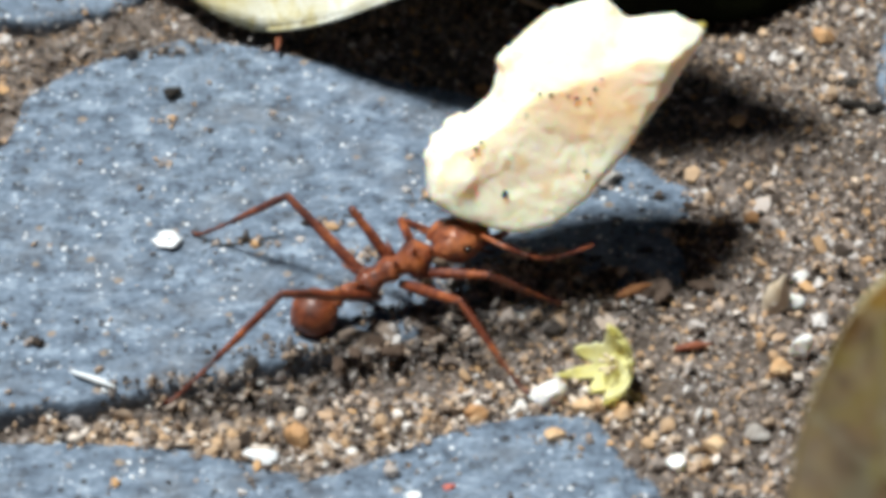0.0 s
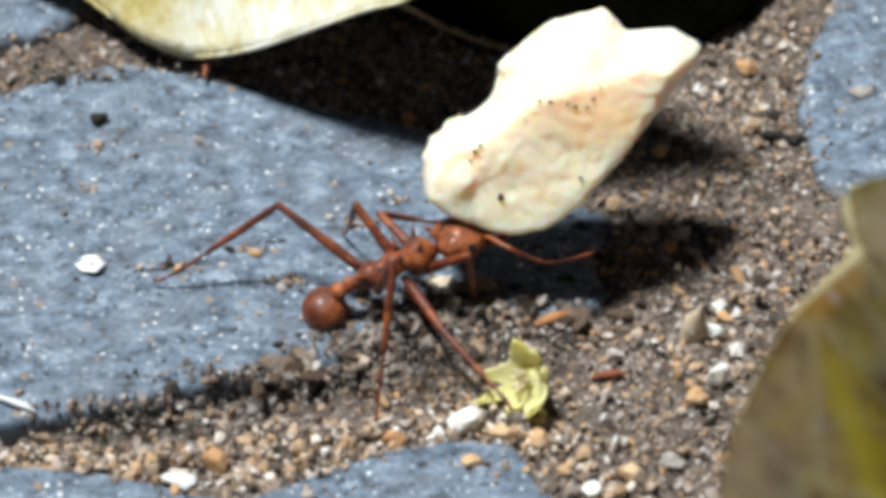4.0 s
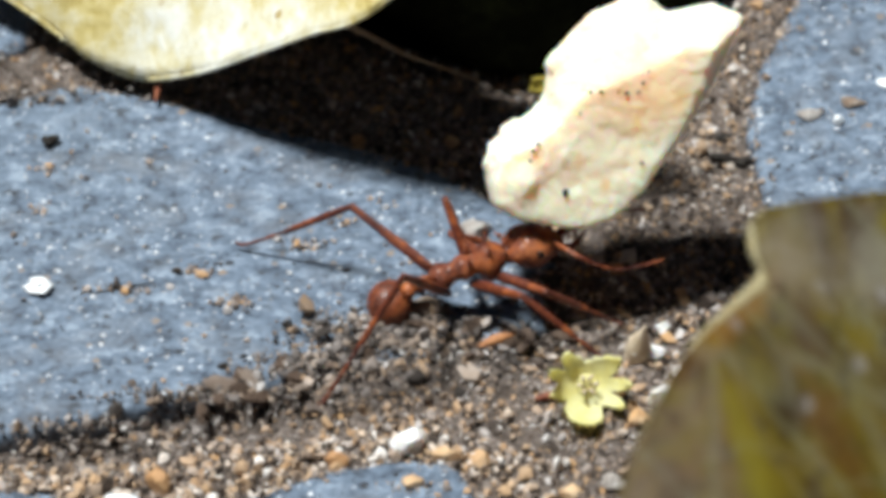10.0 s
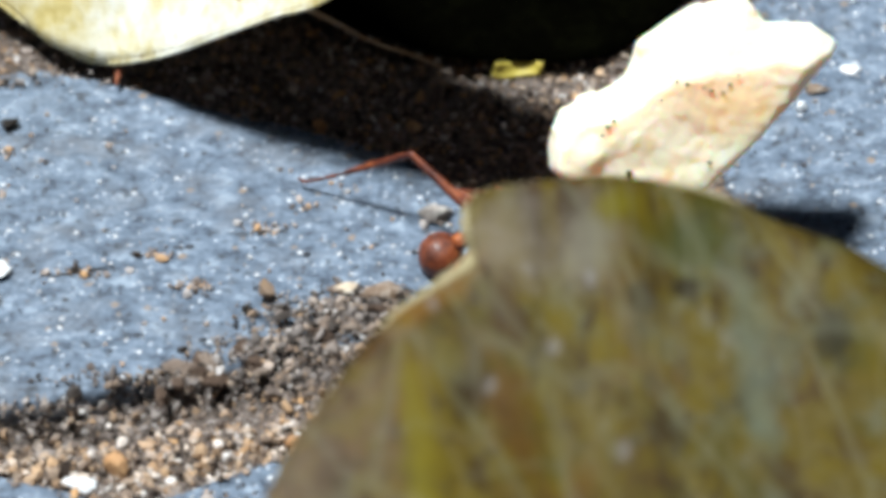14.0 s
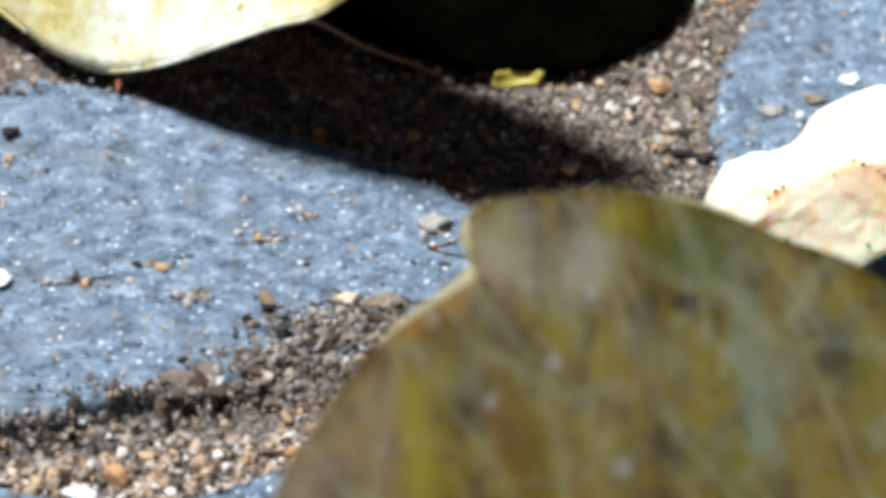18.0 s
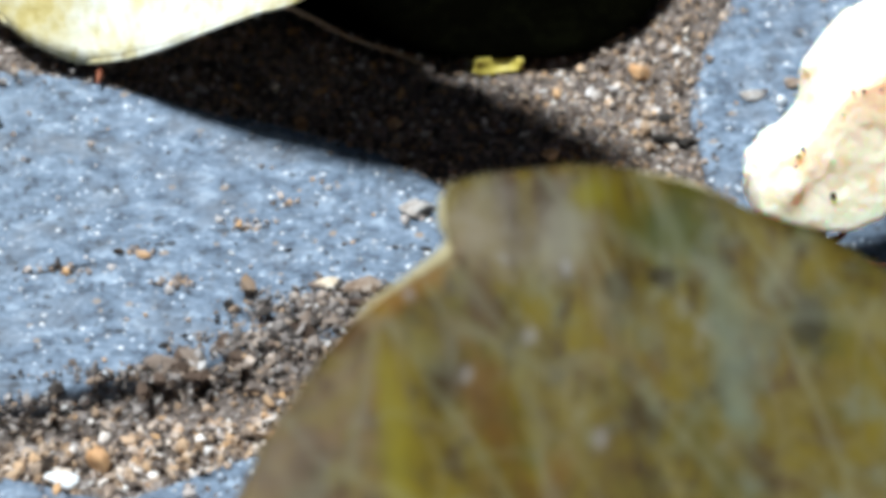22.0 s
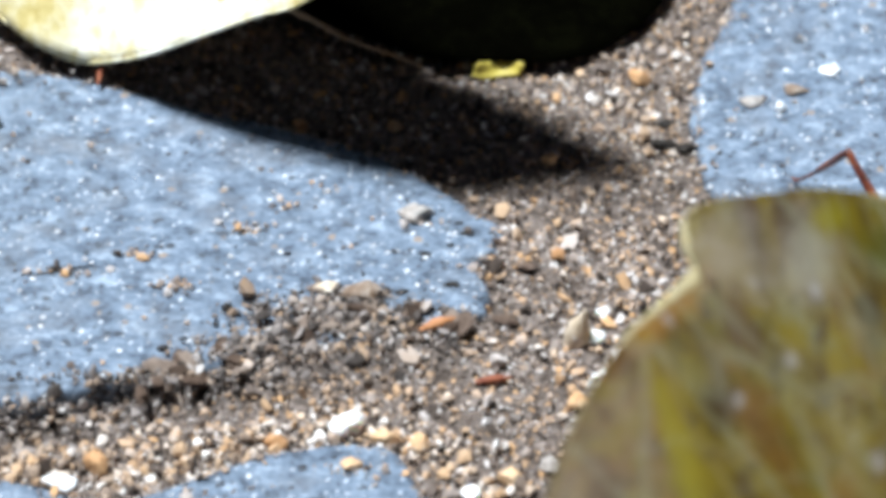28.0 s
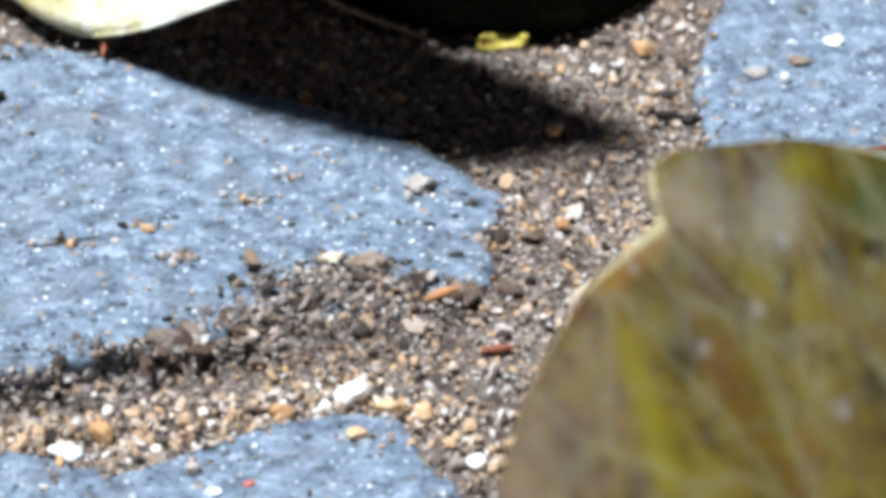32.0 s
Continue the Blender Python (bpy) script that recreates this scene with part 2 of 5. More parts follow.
def patched(m, color, scale, lo, hi, seed, shift=0.0, slope=0.0, start=0.0, strong=1.0, along=620):
    """Adds broad stained patches to a leaf's colour, with ragged edges."""
    nt = m.node_tree
    n, l = nt.nodes, nt.links
    co = n.new("ShaderNodeTexCoord")
    mp = n.new("ShaderNodeMapping")
    mp.inputs["Location"].default_value = (seed + shift, seed * 0.7, seed * 1.3)
    mp.inputs["Scale"].default_value = (1000, 1000, along)
    l.new(co.outputs["Object"], mp.inputs[0])
    t = n.new("ShaderNodeTexNoise")
    t.inputs["Scale"].default_value, t.inputs["Detail"].default_value, t.inputs["Roughness"].default_value = scale, 6, 0.62
    l.new(mp.outputs[0], t.inputs["Vector"])
    r = n.new("ShaderNodeMapRange")
    r.inputs[1].default_value, r.inputs[2].default_value = lo, hi
    r.inputs[4].default_value = strong
    l.new(t.outputs[0], r.inputs[0])
    if slope:
        sep = n.new("ShaderNodeSeparateXYZ")
        l.new(co.outputs["Object"], sep.inputs[0])
        side = n.new("ShaderNodeMath")
        side.operation = "MULTIPLY_ADD"
        side.inputs[1].default_value, side.inputs[2].default_value = slope * 1000, -slope * start
        l.new(sep.outputs[0], side.inputs[0])
        add = n.new("ShaderNodeMath")
        add.operation = "ADD"
        l.new(t.outputs[0], add.inputs[0])
        l.new(side.outputs[0], add.inputs[1])
        l.new(add.outputs[0], r.inputs[0])
    mc = n.new("ShaderNodeMix")
    mc.data_type = "RGBA"
    l.new(r.outputs[0], mc.inputs[0])
    bsdf = n["Principled BSDF"]
    src = bsdf.inputs["Base Color"].links[0].from_socket
    l.new(src, mc.inputs[6])
    mc.inputs[7].default_value = (*color, 1)
    for x in [k.to_socket for k in src.links if k.to_node.type in ("BSDF_PRINCIPLED", "BSDF_TRANSLUCENT")]:
        l.new(mc.outputs[2], x)


def veined(m, color, scale, width, strong, turn):
    """Adds a net of fine pale veins drawn out along a leaf's length."""
    nt = m.node_tree
    n, l = nt.nodes, nt.links
    co = n.new("ShaderNodeTexCoord")
    mp = n.new("ShaderNodeMapping")
    mp.vector_type = "TEXTURE"
    mp.inputs["Scale"].default_value = (MM, MM, MM / 0.17)
    mp.inputs["Rotation"].default_value = (0, turn, 0)
    l.new(co.outputs["Object"], mp.inputs[0])
    v = n.new("ShaderNodeTexVoronoi")
    v.feature = "DISTANCE_TO_EDGE"
    v.inputs["Scale"].default_value = scale
    wob = n.new("ShaderNodeTexNoise")
    wob.inputs["Scale"].default_value = 0.5
    l.new(mp.outputs[0], wob.inputs["Vector"])
    bent = n.new("ShaderNodeMixRGB")
    bent.blend_type, bent.inputs[0].default_value = "ADD", 1.0
    l.new(mp.outputs[0], bent.inputs[1])
    l.new(wob.outputs["Color"], bent.inputs[2])
    l.new(bent.outputs[0], v.inputs["Vector"])
    r = n.new("ShaderNodeMapRange")
    r.inputs[1].default_value, r.inputs[2].default_value = width, width * 0.3
    r.inputs[4].default_value = strong
    l.new(v.outputs["Distance"], r.inputs[0])
    mc = n.new("ShaderNodeMix")
    mc.data_type = "RGBA"
    l.new(r.outputs[0], mc.inputs[0])
    bsdf = n["Principled BSDF"]
    src = bsdf.inputs["Base Color"].links[0].from_socket
    l.new(src, mc.inputs[6])
    mc.inputs[7].default_value = (*color, 1)
    for x in [k.to_socket for k in src.links if k.to_node.type in ("BSDF_PRINCIPLED", "BSDF_TRANSLUCENT")]:
        l.new(mc.outputs[2], x)


def streaked(m, color, scale, lo, hi, strong, seed, turn=0.38):
    """Adds fine scuffs drawn out along one direction of a cleaved stone."""
    nt = m.node_tree
    n, l = nt.nodes, nt.links
    co = n.new("ShaderNodeTexCoord")
    mp = n.new("ShaderNodeMapping")
    mp.vector_type = "TEXTURE"
    mp.inputs["Location"].default_value = (seed * MM, -seed * MM, 0)
    mp.inputs["Rotation"].default_value = (0, 0, turn)
    mp.inputs["Scale"].default_value = (6 * MM, 0.8 * MM, MM)
    l.new(co.outputs["Object"], mp.inputs[0])
    t = n.new("ShaderNodeTexNoise")
    t.inputs["Scale"].default_value, t.inputs["Detail"].default_value, t.inputs["Roughness"].default_value = scale * 2, 6, 0.7
    l.new(mp.outputs[0], t.inputs["Vector"])
    r = n.new("ShaderNodeMapRange")
    r.inputs[1].default_value, r.inputs[2].default_value, r.inputs[4].default_value = lo, hi, strong
    l.new(t.outputs[0], r.inputs[0])
    mc = n.new("ShaderNodeMix")
    mc.data_type = "RGBA"
    l.new(r.outputs[0], mc.inputs[0])
    src = n["Principled BSDF"].inputs["Base Color"].links[0].from_socket
    l.new(src, mc.inputs[6])
    mc.inputs[7].default_value = (*color, 1)
    l.new(mc.outputs[2], n["Principled BSDF"].inputs["Base Color"])


def stained(m, color, centre, reach, strong=0.8, turn=0.0, seed=0.0, soft=1.0, rag=2.2):
    """Adds one ragged stain at a place of a thing's own, in millimetres."""
    nt = m.node_tree
    n, l = nt.nodes, nt.links
    co = n.new("ShaderNodeTexCoord")
    mp = n.new("ShaderNodeMapping")
    mp.vector_type = "TEXTURE"
    mp.inputs["Location"].default_value = [c * MM for c in centre]
    mp.inputs["Rotation"].default_value = (0, turn, 0)
    mp.inputs["Scale"].default_value = [c * MM for c in reach]
    l.new(co.outputs["Object"], mp.inputs[0])
    far = n.new("ShaderNodeVectorMath")
    far.operation = "LENGTH"
    l.new(mp.outputs[0], far.inputs[0])
    t = n.new("ShaderNodeTexNoise")
    t.noise_dimensions = "4D"
    t.inputs["W"].default_value = seed
    t.inputs["Scale"].default_value, t.inputs["Detail"].default_value, t.inputs["Roughness"].default_value = 900, 6, 0.68
    l.new(co.outputs["Object"], t.inputs["Vector"])
    add = n.new("ShaderNodeMath")
    add.operation = "MULTIPLY_ADD"
    add.inputs[1].default_value = rag
    l.new(t.outputs[0], add.inputs[0])
    l.new(far.outputs["Value"], add.inputs[2])
    r = n.new("ShaderNodeMapRange")
    r.interpolation_type = "SMOOTHSTEP"
    r.inputs[1].default_value, r.inputs[2].default_value = 1.0 + rag * 0.5 + soft * 0.4, 1.0 + rag * 0.5 - soft * 0.8
    r.inputs[4].default_value = strong
    l.new(add.outputs[0], r.inputs[0])
    mc = n.new("ShaderNodeMix")
    mc.data_type = "RGBA"
    l.new(r.outputs[0], mc.inputs[0])
    src = n["Principled BSDF"].inputs["Base Color"].links[0].from_socket
    l.new(src, mc.inputs[6])
    mc.inputs[7].default_value = (*color, 1)
    for x in [k.to_socket for k in src.links if k.to_node.type in ("BSDF_PRINCIPLED", "BSDF_TRANSLUCENT")]:
        l.new(mc.outputs[2], x)


patched(M_OLIVE, (0.28, 0.21, 0.013), 0.4, 0.48, 0.60, 9.0)
patched(M_OLIVE, (0.16, 0.14, 0.02), 0.5, 0.51, 0.62, 51.0, 0.0, 0.0, 0.0, 0.7)
patched(M_OLIVE, (0.27, 0.29, 0.20), 0.6, 0.52, 0.66, 31.0, 0.0, 0.012, 8.0, 0.6)
patched(M_OLIVE, (0.22, 0.10, 0.018), 0.5, 0.50, 0.64, 41.0, 0.0, -0.010, 2.0, 0.7, 240)
patched(M_OLIVE, (0.08, 0.045, 0.012), 0.9, 0.49, 0.62, 71.0, 0.0, -0.006, 3.0, 0.8, 130)
patched(M_OLIVE, (0.28, 0.21, 0.010), 0.8, 0.53, 0.64, 95.0, 0.0, 0.0, 0.0, 0.75, 150)
# beige dying margin that widens downwards, a yellow stripe beside it, the grey bloom under the notch
WIDE = 30.0
stained(M_OLIVE, (0.44, 0.34, 0.26), (-5.0, -4, -8.0), (1.9, WIDE, 6.0), 0.7, 0.55, 1.0, 1.8, 2.6)
stained(M_OLIVE, (0.42, 0.20, 0.03), (-0.3, -1, -0.3), (0.55, WIDE, 2.2), 0.7, 0.85, 2.0)
stained(M_OLIVE, (0.40, 0.33, 0.02), (-0.7, -3, -4.9), (0.5, WIDE, 3.4), 0.75, -0.1, 3.0)
stained(M_OLIVE, (0.50, 0.43, 0.36), (2.0, 0, 1.5), (1.7, WIDE, 1.6), 0.65, 0.5, 4.0, 1.6, 3.0)
stained(M_OLIVE, (0.44, 0.40, 0.30), (4.1, 0, 1.3), (0.8, WIDE, 1.7), 0.6, 0.1, 5.0)
stained(M_OLIVE, (0.34, 0.29, 0.01), (4.9, 0, 2.6), (0.7, WIDE, 0.6), 0.9, 0.0, 6.0)
stained(M_OLIVE, (0.09, 0.12, 0.015), (7.2, 0, 1.7), (1.4, WIDE, 1.5), 0.75, 0.0, 7.0)
stained(M_OLIVE, (0.05, 0.035, 0.012), (6.9, 0, 0.1), (0.5, WIDE, 0.5), 0.9, 0.0, 8.0, 0.5)
stained(M_OLIVE, (0.07, 0.045, 0.015), (5.6, 0, -0.3), (0.4, WIDE, 0.6), 0.8, 0.0, 9.0, 0.5)
stained(M_OLIVE, (0.06, 0.032, 0.010), (0.6, -2, -3.3), (0.6, WIDE, 1.3), 0.85, 0.0, 10.0)
stained(M_OLIVE, (0.12, 0.06, 0.025), (1.8, -1, -0.7), (0.5, WIDE, 1.3), 0.75, -0.2, 11.0)
stained(M_OLIVE, (0.36, 0.40, 0.30), (8.6, 0, -1.6), (0.6, WIDE, 4.5), 0.6, -0.06, 12.0)
stained(M_OLIVE, (0.06, 0.055, 0.03), (11.0, 0, -1.4), (0.7, WIDE, 1.0), 0.8, 0.0, 13.0, 0.5)
for k, (x, z) in enumerate([(2.4, 0.6), (4.2, 0.3), (1.3, -3.2), (-0.3, -0.6), (4.9, -5.2), (3.1, -1.9)]):
    stained(M_OLIVE, (0.58, 0.54, 0.52), (x, -1, z), (0.2, WIDE, 0.32), 0.6, 0.3 * (k % 3) - 0.3, 20.0 + k, 1.6, 1.6)
veined(M_OLIVE, (0.46, 0.46, 0.30), 0.32, 0.06, 0.22, -0.42)
veined(M_OLIVE, (0.46, 0.44, 0.30), 0.5, 0.06, 0.12, -0.1)
# amber stains of the pulp
stained(M_CRUMB, (0.86, 0.50, 0.17), (3.4, 3.1, 0), (2.4, 1.3, 1.6), 0.55, 0.0, 31.0, 1.3, 0.8)
for k, (x, y, r) in enumerate([(0.6, 1.2, 0.3), (1.5, 0.1, 0.28), (2.9, 2.2, 0.3), (4.6, 3.0, 0.35), (-0.9, 1.3, 0.3)]):
    stained(M_CRUMB, (0.86, 0.54, 0.17), (x, y, 0), (r * 0.8, r * 1.3, 0.8), 0.5, 0.0, 40.0 + k, 1.4, 1.0)
patched(M_SLATE, (0.13, 0.13, 0.14), 0.35, 0.52, 0.72, 5.0, 0.0, 0.0, 0.0, 0.6)
patched(M_SLATE, (0.05, 0.055, 0.065), 1.1, 0.60, 0.68, 12.0)
streaked(M_SLATE, (0.34, 0.38, 0.44), 0.7, 0.55, 0.72, 0.3, 3.0)
streaked(M_SLATE, (0.05, 0.06, 0.08), 0.8, 0.55, 0.72, 0.35, 11.0)
M_RIM = material("pale_leaf_margin", [(0.46, 0.36, 0.14), (0.74, 0.67, 0.44)], 0.8, rough=0.5, translucent=0.55)
M_PETAL = material("lemon_yellow_petal", [(0.88, 0.80, 0.24), (0.95, 0.91, 0.48), (0.97, 0.95, 0.70)], 0.9, rough=0.5, bump=0.4, translucent=0.5)
M_STALK = material("pale_dry_stalk", [(0.40, 0.26, 0.15), (0.62, 0.48, 0.34)], 1.0, rough=0.6, bump=0.4)
M_CHIP = material("yellow_leaf_chip", [(0.40, 0.30, 0.03), (0.62, 0.52, 0.10)], 1.0, rough=0.5, translucent=0.2)


# ------------------------------------------------------------------ mesh helpers (numbers in millimetres)
def mesh_of(name, verts, faces, mat, smooth=True):
    me = bpy.data.meshes.new(name)
    me.from_pydata((np.asarray(verts, float) * MM).tolist(), [], [tuple(int(i) for i in f) for f in faces])
    me.materials.append(mat)
    if smooth:
        me.polygons.foreach_set("use_smooth", [True] * len(me.polygons))
    me.update()
    return me


def part(name, me, parent, label="", m=None):
    ob = new(name, me)
    ob.parent = parent
    if m is not None:
        ob.matrix_basis = m
    return tagged(ob, label) if label else ob


def thing(name, label, category, me=None, at=(0, 0, 0), turn=(0, 0, 0), group="", kind=""):
    ob = new(name, me)
    ob.matrix_basis = pose(at[0] * MM, at[1] * MM, at[2] * MM, *turn)
    return tagged(ob, label, category, group, kind)


def spline(points, count, closed=False):
    """A smooth curve through the points, resampled."""
    p = np.asarray(points, float)
    n = len(p)
    out = []
    spans = n if closed else n - 1
    for k in range(count):
        u = k / (count if closed else count - 1) * spans
        i = min(int(u), spans - 1)
        f = u - i
        ix = [(i + d) % n if closed else min(max(i + d, 0), n - 1) for d in (-1, 0, 1, 2)]
        a, b, c, d = p[ix]
        out.append(0.5 * (2 * b + (c - a) * f + (2 * a - 5 * b + 4 * c - d) * f * f + (3 * b - a - 3 * c + d) * f ** 3))
    return np.array(out)


def tube(path, radii, seg=12, flat=1.0, caps=True, rough=0.0):
    """A tapered round body swept along a path; flat squashes its height."""
    path = np.asarray(path, float)
    radii = np.asarray(radii, float)
    n = len(path)
    t = np.gradient(path, axis=0)
    t /= np.linalg.norm(t, axis=1)[:, None] + 1e-9
    verts, faces = [], []
    for i in range(n):
        up = np.array([0.0, 0, 1]) if abs(t[i][2]) < 0.9 else np.array([1.0, 0, 0])
        s = np.cross(up, t[i])
        s /= np.linalg.norm(s)
        w = np.cross(t[i], s)
        for k in range(seg):
            a = 2 * math.pi * k / seg
            r = radii[i] * (1 + rough * noise.noise(Vector(path[i] * 3) + Vector((math.cos(a), math.sin(a), 0)) * 2))
            verts.append(path[i] + r * (math.cos(a) * s + flat * math.sin(a) * w))
    for i in range(n - 1):
        for k in range(seg):
            a, b = i * seg + k, i * seg + (k + 1) % seg
            faces.append((a, b, b + seg, a + seg))
    if caps:
        faces.append(tuple(range(seg - 1, -1, -1)))
        faces.append(tuple((n - 1) * seg + k for k in range(seg)))
    return np.array(verts), faces


def body_path(a, b, profile, count=14, bow=(0, 0, 0)):
    """Path and radii for a swollen body between a and b."""
    u = np.linspace(0, 1, count)
    e = 0.5 - 0.5 * np.cos(np.pi * u)
    path = np.outer(1 - e, a) + np.outer(e, b) + np.outer(np.sin(np.pi * e), bow)
    return path, np.interp(e, np.linspace(0, 1, len(profile)), profile)


def joined(pieces):
    verts, faces, k = [], [], 0
    for v, f in pieces:
        verts.append(np.asarray(v))
        faces += [tuple(i + k for i in q) for q in f]
        k += len(v)
    return np.concatenate(verts), faces


def lumpy(r, stretch=(1, 1, 1), bumps=0.25, seed=0, subdiv=2, faceted=0.0):
    """A stone: an icosphere pushed in and out by noise."""
    bm = bmesh.new()
    bmesh.ops.create_icosphere(bm, subdivisions=subdiv, radius=1.0)
    rng = random.Random(seed)
    cuts = [(Vector((rng.uniform(-1, 1), rng.uniform(-1, 1), rng.uniform(-1, 1))).normalized(), rng.uniform(0.55, 0.85)) for _ in range(7)]
    verts = []
    for v in bm.verts:
        p = v.co.copy()
        p *= 1 + bumps * noise.noise(p * 1.4 + Vector((seed * 3.7, 0, 0))) + bumps * 0.4 * noise.noise(p * 4 + Vector((0, seed * 1.3, 0)))
        if faceted:
            for d, h in cuts:
                over = p.dot(d) - h
                if over > 0:
                    p -= d * over * faceted
        verts.append((p.x * r * stretch[0], p.y * r * stretch[1], p.z * r * stretch[2]))
    faces = [[v.index for v in f.verts] for f in bm.faces]
    bm.free()
    return np.array(verts), faces


def inside(poly, xy):
    """Signed distance to a closed outline, positive inside."""
    poly = np.asarray(poly)
    a, b = poly, np.roll(poly, -1, 0)
    d = np.full(len(xy), 1e9)
    ins = np.zeros(len(xy), bool)
    for p, q in zip(a, b):
        e = q - p
        w = xy - p
        k = np.clip((w @ e) / (e @ e + 1e-12), 0, 1)
        d = np.minimum(d, np.hypot(*(w - k[:, None] * e).T))
        c = ((p[1] <= xy[:, 1]) != (q[1] <= xy[:, 1])) & (xy[:, 0] < (q[0] - p[0]) * (xy[:, 1] - p[1]) / (q[1] - p[1] + 1e-12) + p[0])
        ins ^= c
    return np.where(ins, d, -d)


# ------------------------------------------------------------------ ground
STONES = {
    "wide": ([(-44, -9), (-34, -11), (-23.5, -10.4), (-18.4, -9.6), (-15.3, -8.6), (-11.5, -7.6), (-7, -6.3), (-3, -5.4), (0.4, -4.8), (1.7, -2.8), (1.7, -0.8),
              (2.4, 1.0), (1.2, 2.7), (-1.8, 5.6), (-5, 7.4), (-9.1, 9.0), (-14, 11), (-18.1, 12.2), (-20.6, 11.4), (-22.9, 10.2), (-24.8, 8.2), (-26.5, 4), (-36, 3)], (-18, 0.5)),
    "front": ([(-36, -13), (-27, -12.2), (-20.8, -12.2), (-17, -12.4), (-12, -13.7), (-9.4, -12.7), (-6, -11.2), (-3, -10.9), (-1.6, -11.6), (-0.5, -13.6), (0.6, -15.6),
               (0, -22), (-4, -34), (-36, -34)], (-12, -22)),
    "far": ([(12.9, 17.2), (11.2, 12.9), (10.4, 8.9), (10.5, 6.2), (11.0, 3.8), (12.0, 0.6), (15.0, -5), (24, -9), (40, -8), (44, 10), (38, 30), (18, 34), (13.6, 24)], (24, 12)),
    "back": ([(-60, 16), (-40, 14.5), (-28, 13.4), (-22.5, 14.0), (-20.5, 16.5), (-22, 24), (-40, 34)], (-34, 22)),
}
OUTLINES = {}
for key, (pts, mid) in STONES.items():
    OUTLINES[key] = spline(pts, 420, True)


def soil_height(x, y):
    v = Vector((x, y, 0))
    trough = 0.5 * math.exp(-((y + 10.5 - 0.12 * (x + 20)) / 0.7) ** 2) / (1 + math.exp((x + 13) * 1.2))
    level = 0.35 / (1 + math.exp(-(x - 1.5) * 1.1)) / (1 + math.exp(-(y + 9) * 0.9))
    edge = float(np.interp(x, [-11.5, -7, -3, 0.4], [-7.6, -6.3, -5.4, -4.8]))
    bank = 0.62 * math.exp(-((y - edge + 0.35) / 0.85) ** 2) / (1 + math.exp(-(x + 10.5) * 1.5)) / (1 + math.exp((x - 0.6) * 3))
    return -0.75 + level + bank - trough + 0.35 * noise.noise(v * 0.16) + 0.28 * noise.noise(v * 0.5 + Vector((5, 1, 0))) + 0.16 * noise.noise(v * 1.6)


def stone_height(key, x, y):
    v = Vector((x, y, len(key) * 3.0))
    return 0.30 * noise.noise(v * 0.09) + 0.07 * noise.noise(v * 0.45) + 0.018 * noise.noise(v * 2.1)


def build_ground():
    xs, ys = np.arange(-34, 30.01, 0.4), np.arange(-24, 36.01, 0.4)
    far = [-40000, -4000, -400, -80]
    xs = np.concatenate([far, xs, [-f for f in far[::-1]]])
    ys = np.concatenate([far, ys, [-f for f in far[::-1]]])
    verts = [(x, y, soil_height(x, y) if abs(x) < 60 and abs(y) < 60 else -0.8) for y in ys for x in xs]
    w = len(xs)
    faces = [(j * w + i, j * w + i + 1, (j + 1) * w + i + 1, (j + 1) * w + i) for j in range(len(ys) - 1) for i in range(w - 1)]
    ground = new("ground", mesh_of("ground", verts, faces, M_SOIL))
    tagged(ground, "dark damp gritty soil between paving stones", "soil", kind="structure")
    pavement = new("pavement")
    tagged(pavement, "weathered blue-grey slate paving stones set in soil", "paving", kind="structure")
    for key, (pts, mid) in STONES.items():
        line = OUTLINES[key]
        c = np.array(mid)
        rings = np.concatenate([np.linspace(0.02, 0.94, 44), [0.965, 0.98, 0.99, 0.997, 1.0, 1.0]])
        verts = [(c[0], c[1], stone_height(key, *c))]
        n = len(line)
        for i, r in enumerate(rings):
            for k, p in enumerate(line):
                v = Vector((p[0], p[1], 1.0))
                ragged = 1 + (0.014 * noise.noise(v * 0.8) + 0.012 * noise.noise(v * 2.3) + 0.006 * noise.noise(v * 5)) * r ** 10
                q = c + (p - c) * r * ragged
                drop = 0
                if i >= len(rings) - 6:
                    drop = (0.02, 0.06, 0.14, 0.28, 0.6, 2.6)[i - len(rings) + 6]
                verts.append((q[0], q[1], stone_height(key, *q) - drop))
        faces = [(0, 1 + k, 1 + (k + 1) % n) for k in range(n)]
        for i in range(len(rings) - 1):
            for k in range(n):
                a, b = 1 + i * n + k, 1 + i * n + (k + 1) % n
                faces.append((a, a + n, b + n, b))
        part("paving_stone", mesh_of("paving_stone", verts, faces, M_SLATE), pavement)


